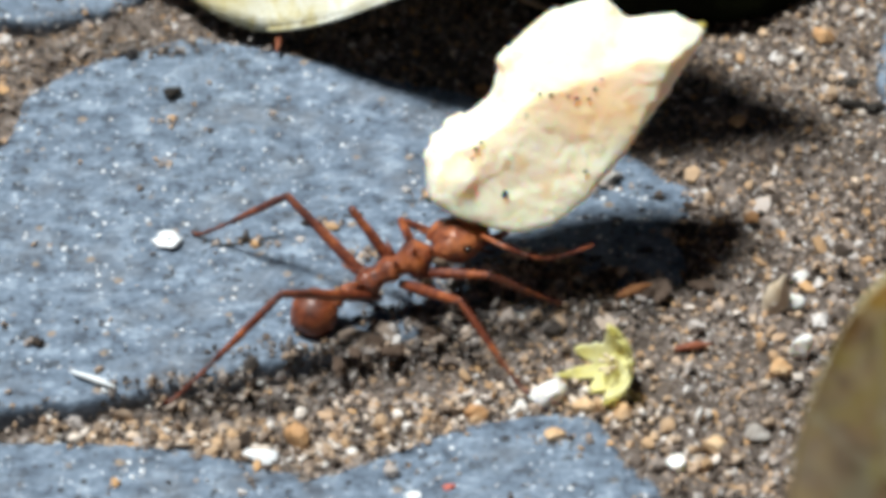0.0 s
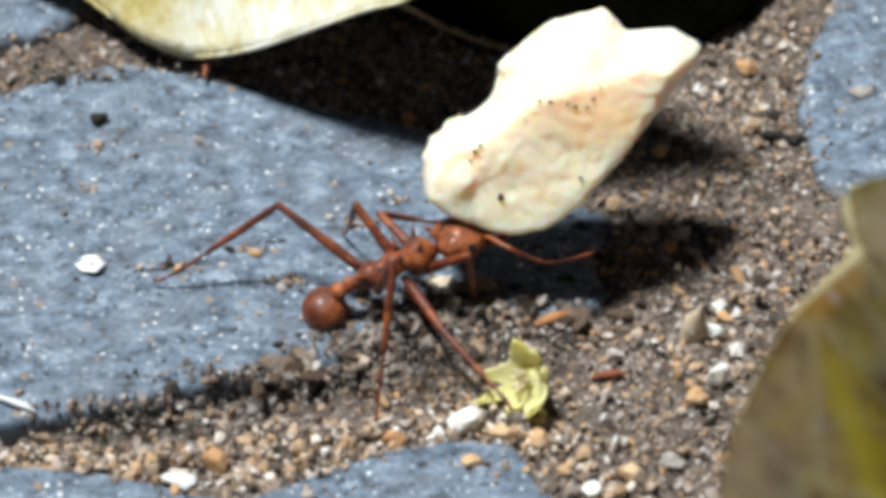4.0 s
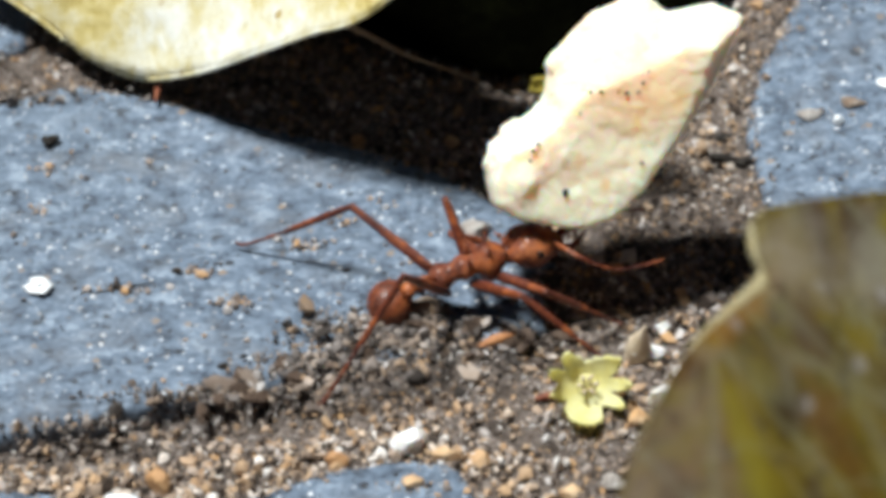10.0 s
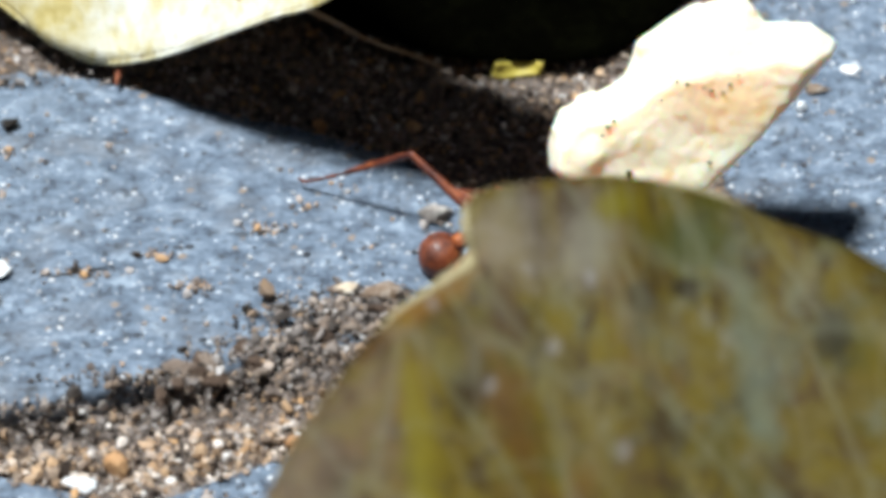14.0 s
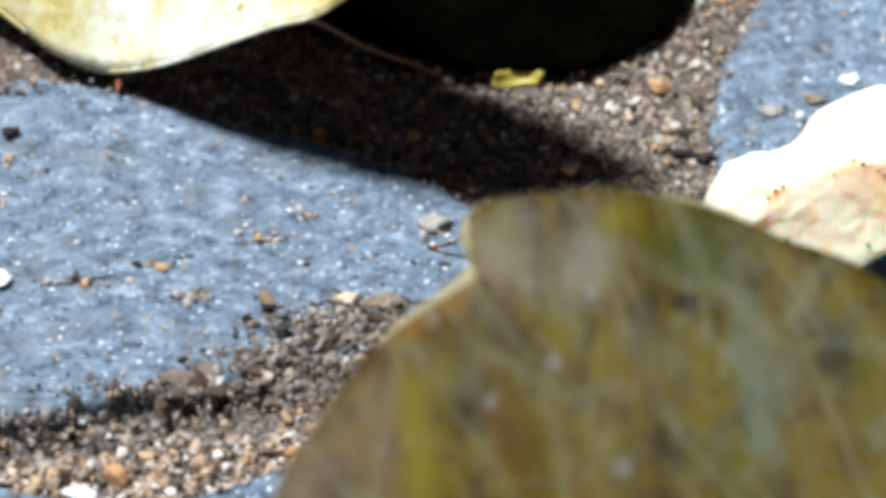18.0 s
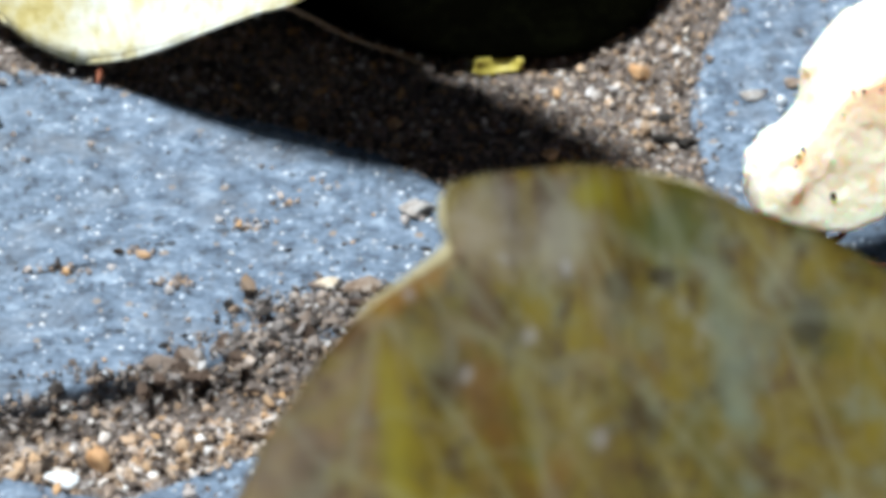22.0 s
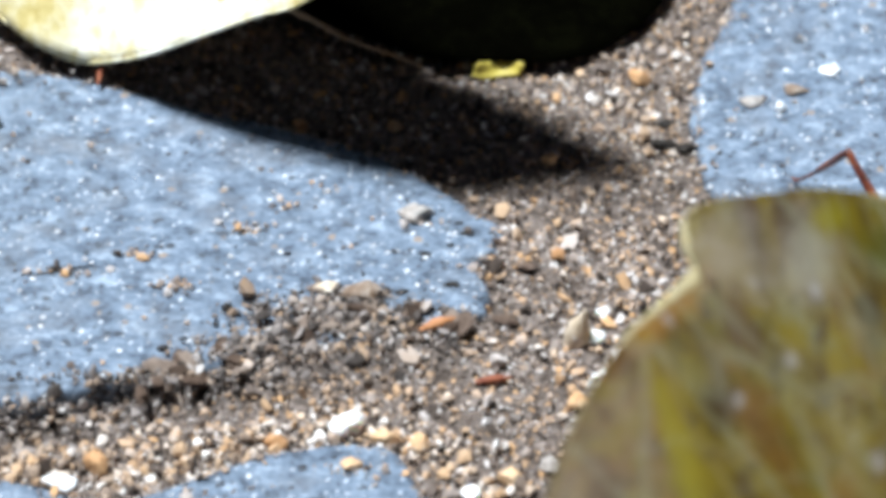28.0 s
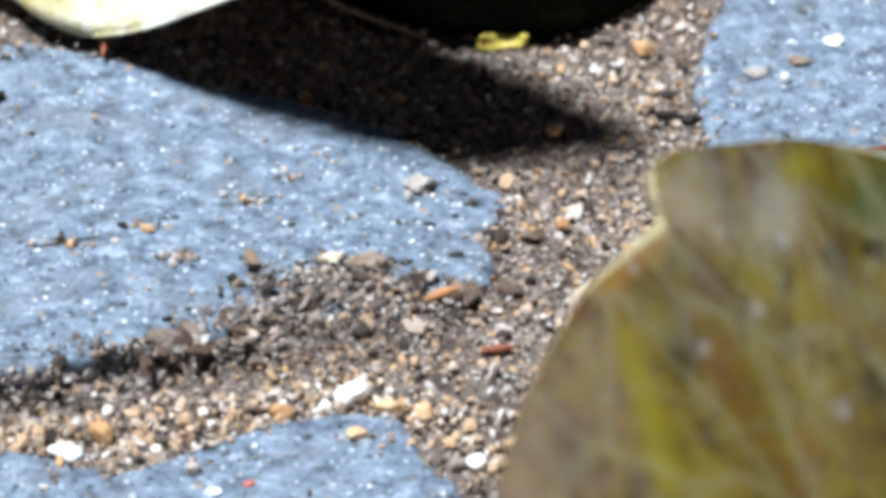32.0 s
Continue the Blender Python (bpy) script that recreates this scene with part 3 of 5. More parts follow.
def scatter(name, label, category, places, sizes, mat, seed):
    """Many small grains in one mesh: (x, y, z) of each and its radius."""
    rng = np.random.default_rng(seed)
    bm = bmesh.new()
    bmesh.ops.create_icosphere(bm, subdivisions=1, radius=1.0)
    base = np.array([v.co for v in bm.verts])
    tris = np.array([[v.index for v in f.verts] for f in bm.faces])
    bm.free()
    n = len(places)
    shape = base[None] * rng.uniform(0.35, 1.45, (n, 1, 3)) * (1 + rng.uniform(-0.45, 0.4, (n, len(base), 1)))
    ang = rng.uniform(0, 2 * np.pi, n)
    tilt = rng.uniform(-0.9, 0.9, n)
    ca, sa, ct, st = np.cos(ang), np.sin(ang), np.cos(tilt), np.sin(tilt)
    rot = np.stack([np.stack([ca, -sa * ct, sa * st], -1), np.stack([sa, ca * ct, -ca * st], -1), np.stack([0 * ca, st, ct], -1)], 1)
    v = np.einsum("nij,nkj->nki", rot, shape) * np.asarray(sizes)[:, None, None] + np.asarray(places)[:, None]
    f = (tris[None] + (np.arange(n) * len(base))[:, None, None]).reshape(-1, 3)
    me = mesh_of(name, v.reshape(-1, 3), f, mat, smooth=False)
    return tagged(new(name, me), label, category, kind="stuff")


def build_grains():
    rng = np.random.default_rng(4)
    xy = np.column_stack([rng.uniform(-30, 24, 150000), rng.uniform(-19, 30, 150000)])
    d = np.max([inside(OUTLINES[k], xy) for k in OUTLINES], axis=0)
    ragged = np.array([0.35 * noise.noise(Vector((x * 0.7, y * 0.7, 3))) + 0.25 * noise.noise(Vector((x * 2, y * 2, 9))) for x, y in xy])
    keep = rng.uniform(0, 1, len(xy)) < np.clip((0.55 - d - ragged) / 0.75, 0, 1)
    soil, d = xy[keep], d[keep]
    r = np.exp(rng.normal(math.log(0.06), 0.6, len(soil))).clip(0.028, 0.32) * np.where(soil[:, 1] > 2, 0.8, 1.0)
    lower = np.array([soil_height(x, y) for x, y in soil])
    upper = np.array([max(stone_height(k, x, y) for k in ("wide", "far")) for x, y in soil]) - 0.04
    step = np.clip(d / 0.4 + 0.35, 0, 1)
    z = lower * (1 - step) + upper * step + r * rng.uniform(-0.5, 0.8, len(soil))
    # Dark grit by the slate's front edge also stands in for the crack's shade.
    near = inside(OUTLINES["wide"], soil) + 0.4 * np.array([noise.noise(Vector((x * 0.5, y * 0.5, 7))) for x, y in soil])
    humus = (near > -2.0) & (soil[:, 1] < 0.5) & (soil[:, 0] < 0.8) & (rng.uniform(0, 1, len(soil)) < np.clip((near + 2.0) / 0.9, 0, 0.85))
    place = np.column_stack([soil, z])
    scatter("gravel", "loose mixed brown and grey sand grains on soil", "gravel", place[~humus], r[~humus], M_GRAIN, 1)
    scatter("humus", "dark grit along a slate edge, darkened for the shade of its crack", "humus", place[humus], r[humus] * 1.15, M_GRIT, 8)
    # paler sand between the stones beyond the leaf, put in for its brighter sunlight
    n = 900
    pale = np.column_stack([rng.normal(7.5, 2.2, n), rng.normal(11.0, 4.0, n)])
    pale = pale[(np.max([inside(OUTLINES[k], pale) for k in OUTLINES], axis=0) < 0) & (pale[:, 1] > 3)]
    r = np.exp(rng.normal(math.log(0.07), 0.45, len(pale))).clip(0.03, 0.25)
    z = np.array([soil_height(a, b) for a, b in pale]) + 0.08 + r * 0.5
    scatter("pale_sand", "pale beige sand between stones, pale for the brighter sunlight there", "sand", np.column_stack([pale, z]), r, M_SAND, 9)
    # paler, larger sand along the front stone
    n = 900
    u = rng.uniform(-22, 3, n)
    front = np.interp(u, [-22, -17, -12, -9, -6, -3, -1, 3], [-12, -12.2, -13.3, -12.4, -11, -10.7, -11.6, -14])
    v = front + np.abs(rng.normal(0, 1.3, n)) + 0.1
    r = np.exp(rng.normal(math.log(0.10), 0.45, n)).clip(0.05, 0.3)
    z = np.array([soil_height(a, b) for a, b in zip(u, v)]) + 0.12 + r * 0.7
    scatter("coarse_sand", "coarse ochre sand grains along a stone edge", "sand", np.column_stack([u, v, z]), r, M_SAND, 2)
    n = 420
    pos = np.column_stack([rng.uniform(-24, 14, n), rng.uniform(-16, 20, n)])
    pos = pos[np.max([inside(OUTLINES[k], pos) for k in OUTLINES], axis=0) < 0]
    r = np.exp(rng.normal(math.log(0.15), 0.35, len(pos))).clip(0.07, 0.34)
    z = np.array([soil_height(a, b) for a, b in pos]) + 0.15 + r * 0.6
    scatter("ochre_grit", "scattered ochre and orange grit on soil", "grit", np.column_stack([pos, z]), r, M_SAND, 3)
    # grit washed over the edges of the wide stone
    heaps = [(-4.4, -4.1, 1.7, 0.65, 1500), (-6.9, -5.9, 1.3, 0.4, 700), (-1.8, -4.8, 1.0, 0.35, 450), (-3.2, -3.2, 0.8, 0.3, 110), (-0.6, -3.6, 0.6, 0.25, 30),
             (-10.6, -7.7, 2.0, 0.26, 380), (-16, -9.2, 1.8, 0.22, 120), (-21, 11.2, 2.0, 0.4, 300)]
    pos = np.concatenate([np.column_stack([rng.normal(a, c, k), rng.normal(b, e, k)]) for a, b, c, e, k in heaps])
    r = np.exp(rng.normal(math.log(0.066), 0.5, len(pos))).clip(0.03, 0.3)
    z = np.array([max(stone_height("wide", a, b), -0.3) for a, b in pos]) + r * rng.uniform(0.3, 1.6, len(pos))
    scatter("washed_grit", "dark grit washed over a stone edge", "grit", np.column_stack([pos, z]), r, M_GRIT, 5)
    # small grit in the hollows of the stones
    spots = [(-15.0, -1.5, 1.1, 0.16, 34), (-12.1, -0.4, 0.45, 0.22, 20), (-10.5, -2.4, 0.4, 0.25, 34), (-7.8, 1.3, 0.5, 0.2, 30), (-18.6, 3.6, 0.3, 0.4, 14),
             (-18.8, 6.1, 0.25, 0.2, 14), (-4.9, 4.1, 0.3, 0.2, 8), (-1.0, 1.8, 0.5, 0.35, 26), (-3.4, -12.6, 0.7, 0.3, 24), (-20.6, -5.8, 0.3, 0.2, 6),
             (-8, -13.6, 1.5, 0.5, 26), (-14, -14.2, 1.5, 0.5, 22), (-23, -6.8, 0.3, 0.2, 10), (13.4, 9.6, 0.7, 0.3, 10), (-6.2, 2.6, 0.6, 0.2, 12)]
    pos = np.concatenate([np.column_stack([rng.normal(a, c, k), rng.normal(b, e, k)]) for a, b, c, e, k in spots] +
                         [np.column_stack([rng.uniform(-26, 24, 420), rng.uniform(-18, 24, 420)])])
    ins = {k: inside(OUTLINES[k], pos) > 0.2 for k in OUTLINES}
    put = [(p, k) for i, p in enumerate(pos) for k in OUTLINES if ins[k][i]]
    r = np.exp(rng.normal(math.log(0.085), 0.4, len(put))).clip(0.04, 0.26)
    scatter("stone_grit", "fine brown grit lying in hollows of slate", "grit",
            [(p[0], p[1], stone_height(k, *p) + s * 0.5) for (p, k), s in zip(put, r)], r, M_GRAIN, 6)
    pos = np.column_stack([rng.uniform(-26, 24, 330), rng.uniform(-18, 24, 330)])
    put = [(p, k) for p in pos for k in OUTLINES if inside(OUTLINES[k], p[None])[0] > 0.2]
    r = np.exp(rng.normal(math.log(0.065), 0.4, len(put))).clip(0.03, 0.2)
    scatter("mineral_specks", "tiny white mineral crystals on slate", "crystals",
            [(p[0], p[1], stone_height(k, *p) + s * 0.3) for (p, k), s in zip(put, r)], r, M_CRYSTAL, 7)


def build_pebbles():
    def stone(name, label, x, y, r, stretch, mat, seed, on=None, faceted=1.0, turn=(0, 0, 0), group="loose pebbles", bumps=0.5):
        z = (stone_height(on, x, y) if on else soil_height(x, y) + 0.15) + r * stretch[2] * 0.7
        thing(name, label, "pebble", mesh_of(name, *lumpy(r, stretch, bumps, seed, 3, faceted), mat), (x, y, z), turn, group)
    stone("white_pebble", "small white quartz pebble on coarse sand", -3.6, -9.9, 0.66, (1, 0.9, 0.85), M_QUARTZ, 1)
    stone("orange_pebble", "orange sandstone pebble beside white flake", -12.5, -11.9, 0.62, (0.8, 0.8, 1.0), M_ORANGE, 2)
    stone("orange_pebble", "small round orange pebble on sand", -0.8, -10.7, 0.40, (1, 0.9, 0.9), M_ORANGE, 3)
    stone("orange_pebble", "flat pale orange pebble on sand", -2.1, -10.6, 0.50, (1.1, 0.8, 0.7), M_ORANGE, 4)
    stone("orange_pebble", "pale orange pebble at stone edge", -6.1, -10.6, 0.42, (1.2, 0.8, 0.8), M_ORANGE, 5)
    stone("quartz_chip", "bluish white quartz chip on soil", 5.9, -7.9, 0.55, (0.9, 0.5, 1.1), M_QUARTZ, 6, turn=(0, 20, 0))
    stone("white_flake", "thin white shell flake on sand", -13.8, -12.5, 0.62, (1.0, 0.55, 0.35), M_CRYSTAL, 7, bumps=0.7)
    stone("white_flake", "thin white shell flake on slate", -18.2, -1.4, 0.72, (1.0, 0.55, 0.3), M_CRYSTAL, 8, on="wide", bumps=0.8)
    stone("pink_pebble", "pinkish pebble half sunk in soil", 5.0, -8.7, 0.4, (1.1, 0.9, 0.8), M_ORANGE, 9)
    stone("pale_pebble", "pale crusted pebble on soil", 4.0, -11.6, 0.42, (1.1, 0.9, 0.7), M_CRUSTW, 10)
    stone("orange_pebble", "rusty orange pebble on soil", 2.4, -12.2, 0.48, (1.1, 0.9, 0.8), M_ORANGE, 11)
    stone("white_pebble", "chalky white pebble on soil", 1.0, -13.0, 0.42, (1, 1, 0.8), M_QUARTZ, 12)
    stone("orange_pebble", "orange grain lying on slate", -3.3, -12.3, 0.36, (1.2, 0.9, 0.6), M_ORANGE, 13, on="front")
    stone("pale_pebble", "crusty white lump of mineral on slate", -1.2, 2.0, 0.62, (1.1, 0.8, 0.5), M_CRUSTW, 14, on="wide", bumps=0.7)
    stone("white_crystal", "bright white crystal on slate", 14.2, 9.0, 0.27, (1, 1, 0.9), M_CRYSTAL, 15, on="far", bumps=0.7)
    stone("white_flake", "pale flat flake on slate", 12.9, 9.6, 0.55, (1.1, 0.6, 0.3), M_CRUSTW, 16, on="far", bumps=0.7)
    stone("pale_pebble", "flat pinkish grain on slate", 14.9, 10.3, 0.5, (1.2, 0.7, 0.35), M_CRUST, 17, on="far", bumps=0.7)
    stone("white_flake", "small white flake on slate", 16.4, 11.7, 0.35, (1.3, 0.8, 0.4), M_CRYSTAL, 18, on="far", bumps=0.7)
    stone("orange_pebble", "orange grain in shaded soil", 4.3, 5.5, 0.36, (1.1, 0.9, 0.9), M_ORANGE, 19)
    stone("orange_pebble", "orange grain in shaded soil", -6.0, 8.6, 0.3, (1, 0.9, 0.9), M_ORANGE, 20)
    stone("orange_pebble", "small orange grain on soil", 4.5, -0.4, 0.32, (1, 0.9, 0.9), M_ORANGE, 21)
    stone("orange_pebble", "orange grain in shaded soil", -2.0, 8.4, 0.3, (1, 0.9, 0.9), M_ORANGE, 22)
    stone("orange_pebble", "orange grain on sunlit soil", 8.4, 11.5, 0.45, (1.2, 0.9, 0.7), M_ORANGE, 23)
    # Black lumps laid on the slate for the dark of small pits.
    for k, (x, y) in enumerate([(0.3, 0.2), (-0.7, -0.35), (0.95, 0.95), (-1.9, -0.3), (-1.6, -2.7), (0.4, -2.2), (0.6, 1.6)]):
        stone("dark_lump", "small black lump standing in for a pit at a slate corner", x, y, 0.13 + 0.04 * (k % 3), (1.4, 0.8, 0.4), M_BLACK, 70 + k, on="wide", bumps=0.8)
    stone("dark_lump", "dark earth crumb on slate", -18.8, 7.9, 0.4, (1, 0.9, 0.8), M_BLACK, 24, on="wide")
    for k, (x, y, r) in enumerate([(9.2, 7.1, 0.38), (10.0, 7.0, 0.32), (9.3, 8.3, 0.3), (2.3, 0.6, 0.4), (3.3, -1.2, 0.4), (2.4, -4.0, 0.5), (-7.9, -6.6, 0.5), (-10.4, -7.6, 0.45)]):
        stone("dark_lump", "black crumb of earth on soil", x, y, r if k < 3 else r * 0.75, (1.3, 0.9, 0.5), M_BLACK if k < 3 else M_FLAKE, 30 + k, bumps=0.8)
    for k, (x, y, r) in enumerate([(-4.9, -2.6, 0.36), (-3.9, -3.0, 0.34), (-2.5, -2.9, 0.34), (-5.3, -3.8, 0.36), (-0.9, -3.6, 0.34)]):
        stone("earth_crumb", "grey-brown lump of grit on slate edge", x, y, r, (1.4, 0.8, 0.4), M_FLAKE, 44 + k, on="wide", faceted=1.0, bumps=0.75)
    stone("white_flake", "thick white shell flake on soil beside a curled leaf", 5.63, -5.1, 0.6, (1.2, 0.7, 0.5), M_QUARTZ, 61, turn=(0, 15, 20))
    stone("white_flake", "small white shell flake on soil", 6.15, -3.63, 0.42, (0.9, 0.8, 0.6), M_QUARTZ, 62)
    stone("grey_pebble", "grey-tan rough lump at slate edge", -3.15, -2.92, 0.62, (1.2, 0.8, 0.65), M_CRUST, 63, on="wide", faceted=1.0, bumps=0.7)
    stone("white_pebble", "pale crusted mineral lump on slate edge", -4.58, -2.64, 0.42, (1.2, 0.8, 0.5), M_TAN, 64, on="wide")
    stone("red_chip", "tiny red chip on slate", -7.09, -14.64, 0.2, (1.3, 0.8, 0.4), M_RED, 65, on="front")
    stone("white_flake", "tiny white flake on slate", -8.27, -15.0, 0.3, (1.2, 0.8, 0.3), M_CRYSTAL, 66, on="front", bumps=0.7)
    rng = random.Random(21)
    for k in range(34):
        u = rng.random()
        x = -11.5 + 12.3 * u
        y = float(np.interp(x, [-11.5, -7, -4.5, -2.5, 1], [-7.5, -5.8, -3.6, -3.9, -4.6])) + rng.uniform(-1.3, 0.45)
        r = rng.uniform(0.18, 0.5)
        stone("earth_flake", "flat ragged flake of dark earth at slate edge", x, y, r, (1.3, 0.8, 0.45), M_FLAKE, 80 + k, on="wide", bumps=0.7, turn=(rng.uniform(-25, 25), rng.uniform(-25, 25), rng.uniform(0, 180)),
              group="earth flakes")
    # the upright cone of tan stone
    v, f = tube(*body_path((0, 0, -0.3), (0.08, 0.0, 1.9), (0.5, 0.55, 0.4, 0.22, 0.02), 9), seg=9, rough=0.3)
    thing("tan_stone", "pointed tan stone chip standing on soil", "pebble", mesh_of("tan_stone", v, f, M_TAN), (5.1, -5.0, soil_height(5.1, -5) + 0.25), (12, 6, 0), "loose pebbles")
    # splinters
    def splinter(label, a, b, z, r, mat, name="twig"):
        m = (np.array(a) + np.array(b)) / 2
        pa, pb = np.array([*(np.array(a) - m), 0]), np.array([*(np.array(b) - m), 0.1])
        v, f = tube(*body_path(pa, pb, (0.4 * r, r, r * 0.9, 0.3 * r), 8, (0, 0, 0.05)), seg=7, rough=0.4)
        thing(name, label, "twig", mesh_of(name, v, f, mat), (m[0], m[1], z), (0, 0, 0), "fallen splinters")
    splinter("red-brown bark splinter on soil", (-0.9, -5.0), (0.5, -4.4), 0.15, 0.22, M_BARK)
    splinter("short red-brown splinter on soil", (1.2, -7.4), (2.6, -7.2), -0.35, 0.16, M_TWIG)
    # The next two black slivers stand in for dark cracks in the slate.
    splinter("thin black sliver drawn for a crack at slate edge", (-12.6, -7.55), (-9.6, -7.2), 0.02, 0.07, M_BLACK, "crack_sliver")
    splinter("thin black sliver drawn for a crack in slate", (-16.6, -1.9), (-13.6, -1.1), 0.03, 0.05, M_BLACK, "crack_sliver")
    splinter("white curved grass fibre on slate", (-21.1, -8.7), (-19.3, -9.7), 0.15, 0.12, M_CRYSTAL, "fibre")
    splinter("brown stalk under a leaf", (-14.6, 10.4), (-14.5, 11.6), 0.35, 0.12, M_TWIG)


# ------------------------------------------------------------------ leaves
def sheet(rows, thick=0.12, wave=0.0, seed=0.0):
    """A blade from a grid of points, given thickness."""
    g = np.asarray(rows, float)
    nu, nv = g.shape[:2]
    du = np.gradient(g, axis=0)
    dv = np.gradient(g, axis=1)
    nrm = np.cross(du, dv)
    nrm /= np.linalg.norm(nrm, axis=2)[..., None] + 1e-9
    if wave:
        h = np.array([[wave * noise.noise(Vector(p) * 0.35 + Vector((seed, 0, 0))) + wave * 0.35 * noise.noise(Vector(p) * 1.1) for p in r] for r in g])
        g = g + nrm * h[..., None]
    top, bot = (g + nrm * thick / 2).reshape(-1, 3), (g - nrm * thick / 2).reshape(-1, 3)
    k = nu * nv
    faces = []
    for i in range(nu - 1):
        for j in range(nv - 1):
            a = i * nv + j
            faces.append((a, a + 1, a + nv + 1, a + nv))
            faces.append((k + a, k + a + nv, k + a + nv + 1, k + a + 1))
    ring = [j for j in range(nv)] + [i * nv + nv - 1 for i in range(1, nu)] + [(nu - 1) * nv + j for j in range(nv - 2, -1, -1)] + [i * nv for i in range(nu - 2, 0, -1)]
    for a, b in zip(ring, ring[1:] + ring[:1]):
        faces.append((b, a, k + a, k + b))
    return np.concatenate([top, bot]), faces


def build_pale_leaf():
    near = spline([(-23.88, 17.48, 2.55), (-20.93, 15.55, 1.74), (-19.16, 14.40, 1.04), (-17.38, 13.00, 0.52), (-15.28, 11.69, 0.58), (-12.57, 9.73, 2.32), (-9.91, 7.80, 4.70), (-7.50, 6.49, 6.62), (-5.19, 5.21, 8.41), (-0.60, 4.50, 13.00), (4.30, 5.90, 14.30)], 60)
    far = spline([(-24.82, 19.21, 3.71), (-22.68, 21.96, 6.73), (-9.92, 18.32, 9.43), (-2.82, 13.04, 11.28), (1.60, 9.40, 12.60), (4.70, 6.80, 14.30)], 60)
    rows = []
    for a, b in zip(near, far):
        w = np.linspace(0, 1, 26)[:, None]
        p = a * (1 - w) + b * w
        p[:, 2] += 1.3 * np.sin(np.pi * w[:, 0]) + 0.5 * w[:, 0] * (1 - w[:, 0])
        rows.append(p)
    leaf = thing("fallen_leaf", "pale yellow dry fallen leaf with raised tip, lying on slate", "leaf")
    part("blade", mesh_of("blade", *sheet(rows, 0.16, 0.22, 2.0), M_PALE), leaf)
    mid = np.array([r[13] for r in rows])
    part("midrib", mesh_of("midrib", *tube(mid + (0, 0, 0.12), np.linspace(0.3, 0.06, 60), 8), M_RIM), leaf)
    rim = near.copy()
    part("margin", mesh_of("margin", *tube(rim, np.full(60, 0.085), 6, rough=0.3), M_PALE), leaf)


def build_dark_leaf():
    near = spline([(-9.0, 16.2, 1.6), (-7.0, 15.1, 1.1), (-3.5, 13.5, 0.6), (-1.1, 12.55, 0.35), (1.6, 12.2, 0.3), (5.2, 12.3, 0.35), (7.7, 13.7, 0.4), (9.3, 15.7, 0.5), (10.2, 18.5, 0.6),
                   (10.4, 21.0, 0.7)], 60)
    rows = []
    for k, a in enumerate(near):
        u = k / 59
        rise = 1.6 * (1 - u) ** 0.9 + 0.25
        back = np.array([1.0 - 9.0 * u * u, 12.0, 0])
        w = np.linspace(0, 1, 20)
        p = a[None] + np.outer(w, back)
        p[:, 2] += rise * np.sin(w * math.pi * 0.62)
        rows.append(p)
    leaf = thing("fallen_leaf", "near-black leaf curled on the soil", "leaf")
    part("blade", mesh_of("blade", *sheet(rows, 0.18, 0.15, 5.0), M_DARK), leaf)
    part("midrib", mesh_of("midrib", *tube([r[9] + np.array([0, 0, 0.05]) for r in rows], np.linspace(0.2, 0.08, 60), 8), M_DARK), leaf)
    stalk = spline([(-6.8, 14.38, 1.5), (-5.54, 14.07, 1.0), (-4.07, 13.37, 0.55), (-2.13, 12.83, 0.1), (-0.8, 12.48, -0.3)], 24)
    thing("leaf_stalk", "thin pale dry leaf stalk on dark soil", "stalk", mesh_of("leaf_stalk", *tube(stalk, np.linspace(0.13, 0.07, 24), 7, rough=0.3), M_STALK))
    rows = [[(x + 0.25 * w, 11.75 + 0.6 * w * math.sin((x - 1.0) * 1.3) + 0.1 * math.sin(x * 3), 0.25 + 0.5 * w * w + 0.1 * math.sin(x * 2.1)) for w in np.linspace(0, 1, 6)] for x in np.linspace(1.2, 3.2, 14)]
    thing("leaf_chip", "torn yellow leaf chip under a dark leaf", "leaf", mesh_of("leaf_chip", *sheet(rows, 0.12, 0.1, 1.0), M_CHIP), (0, 0, -0.45))


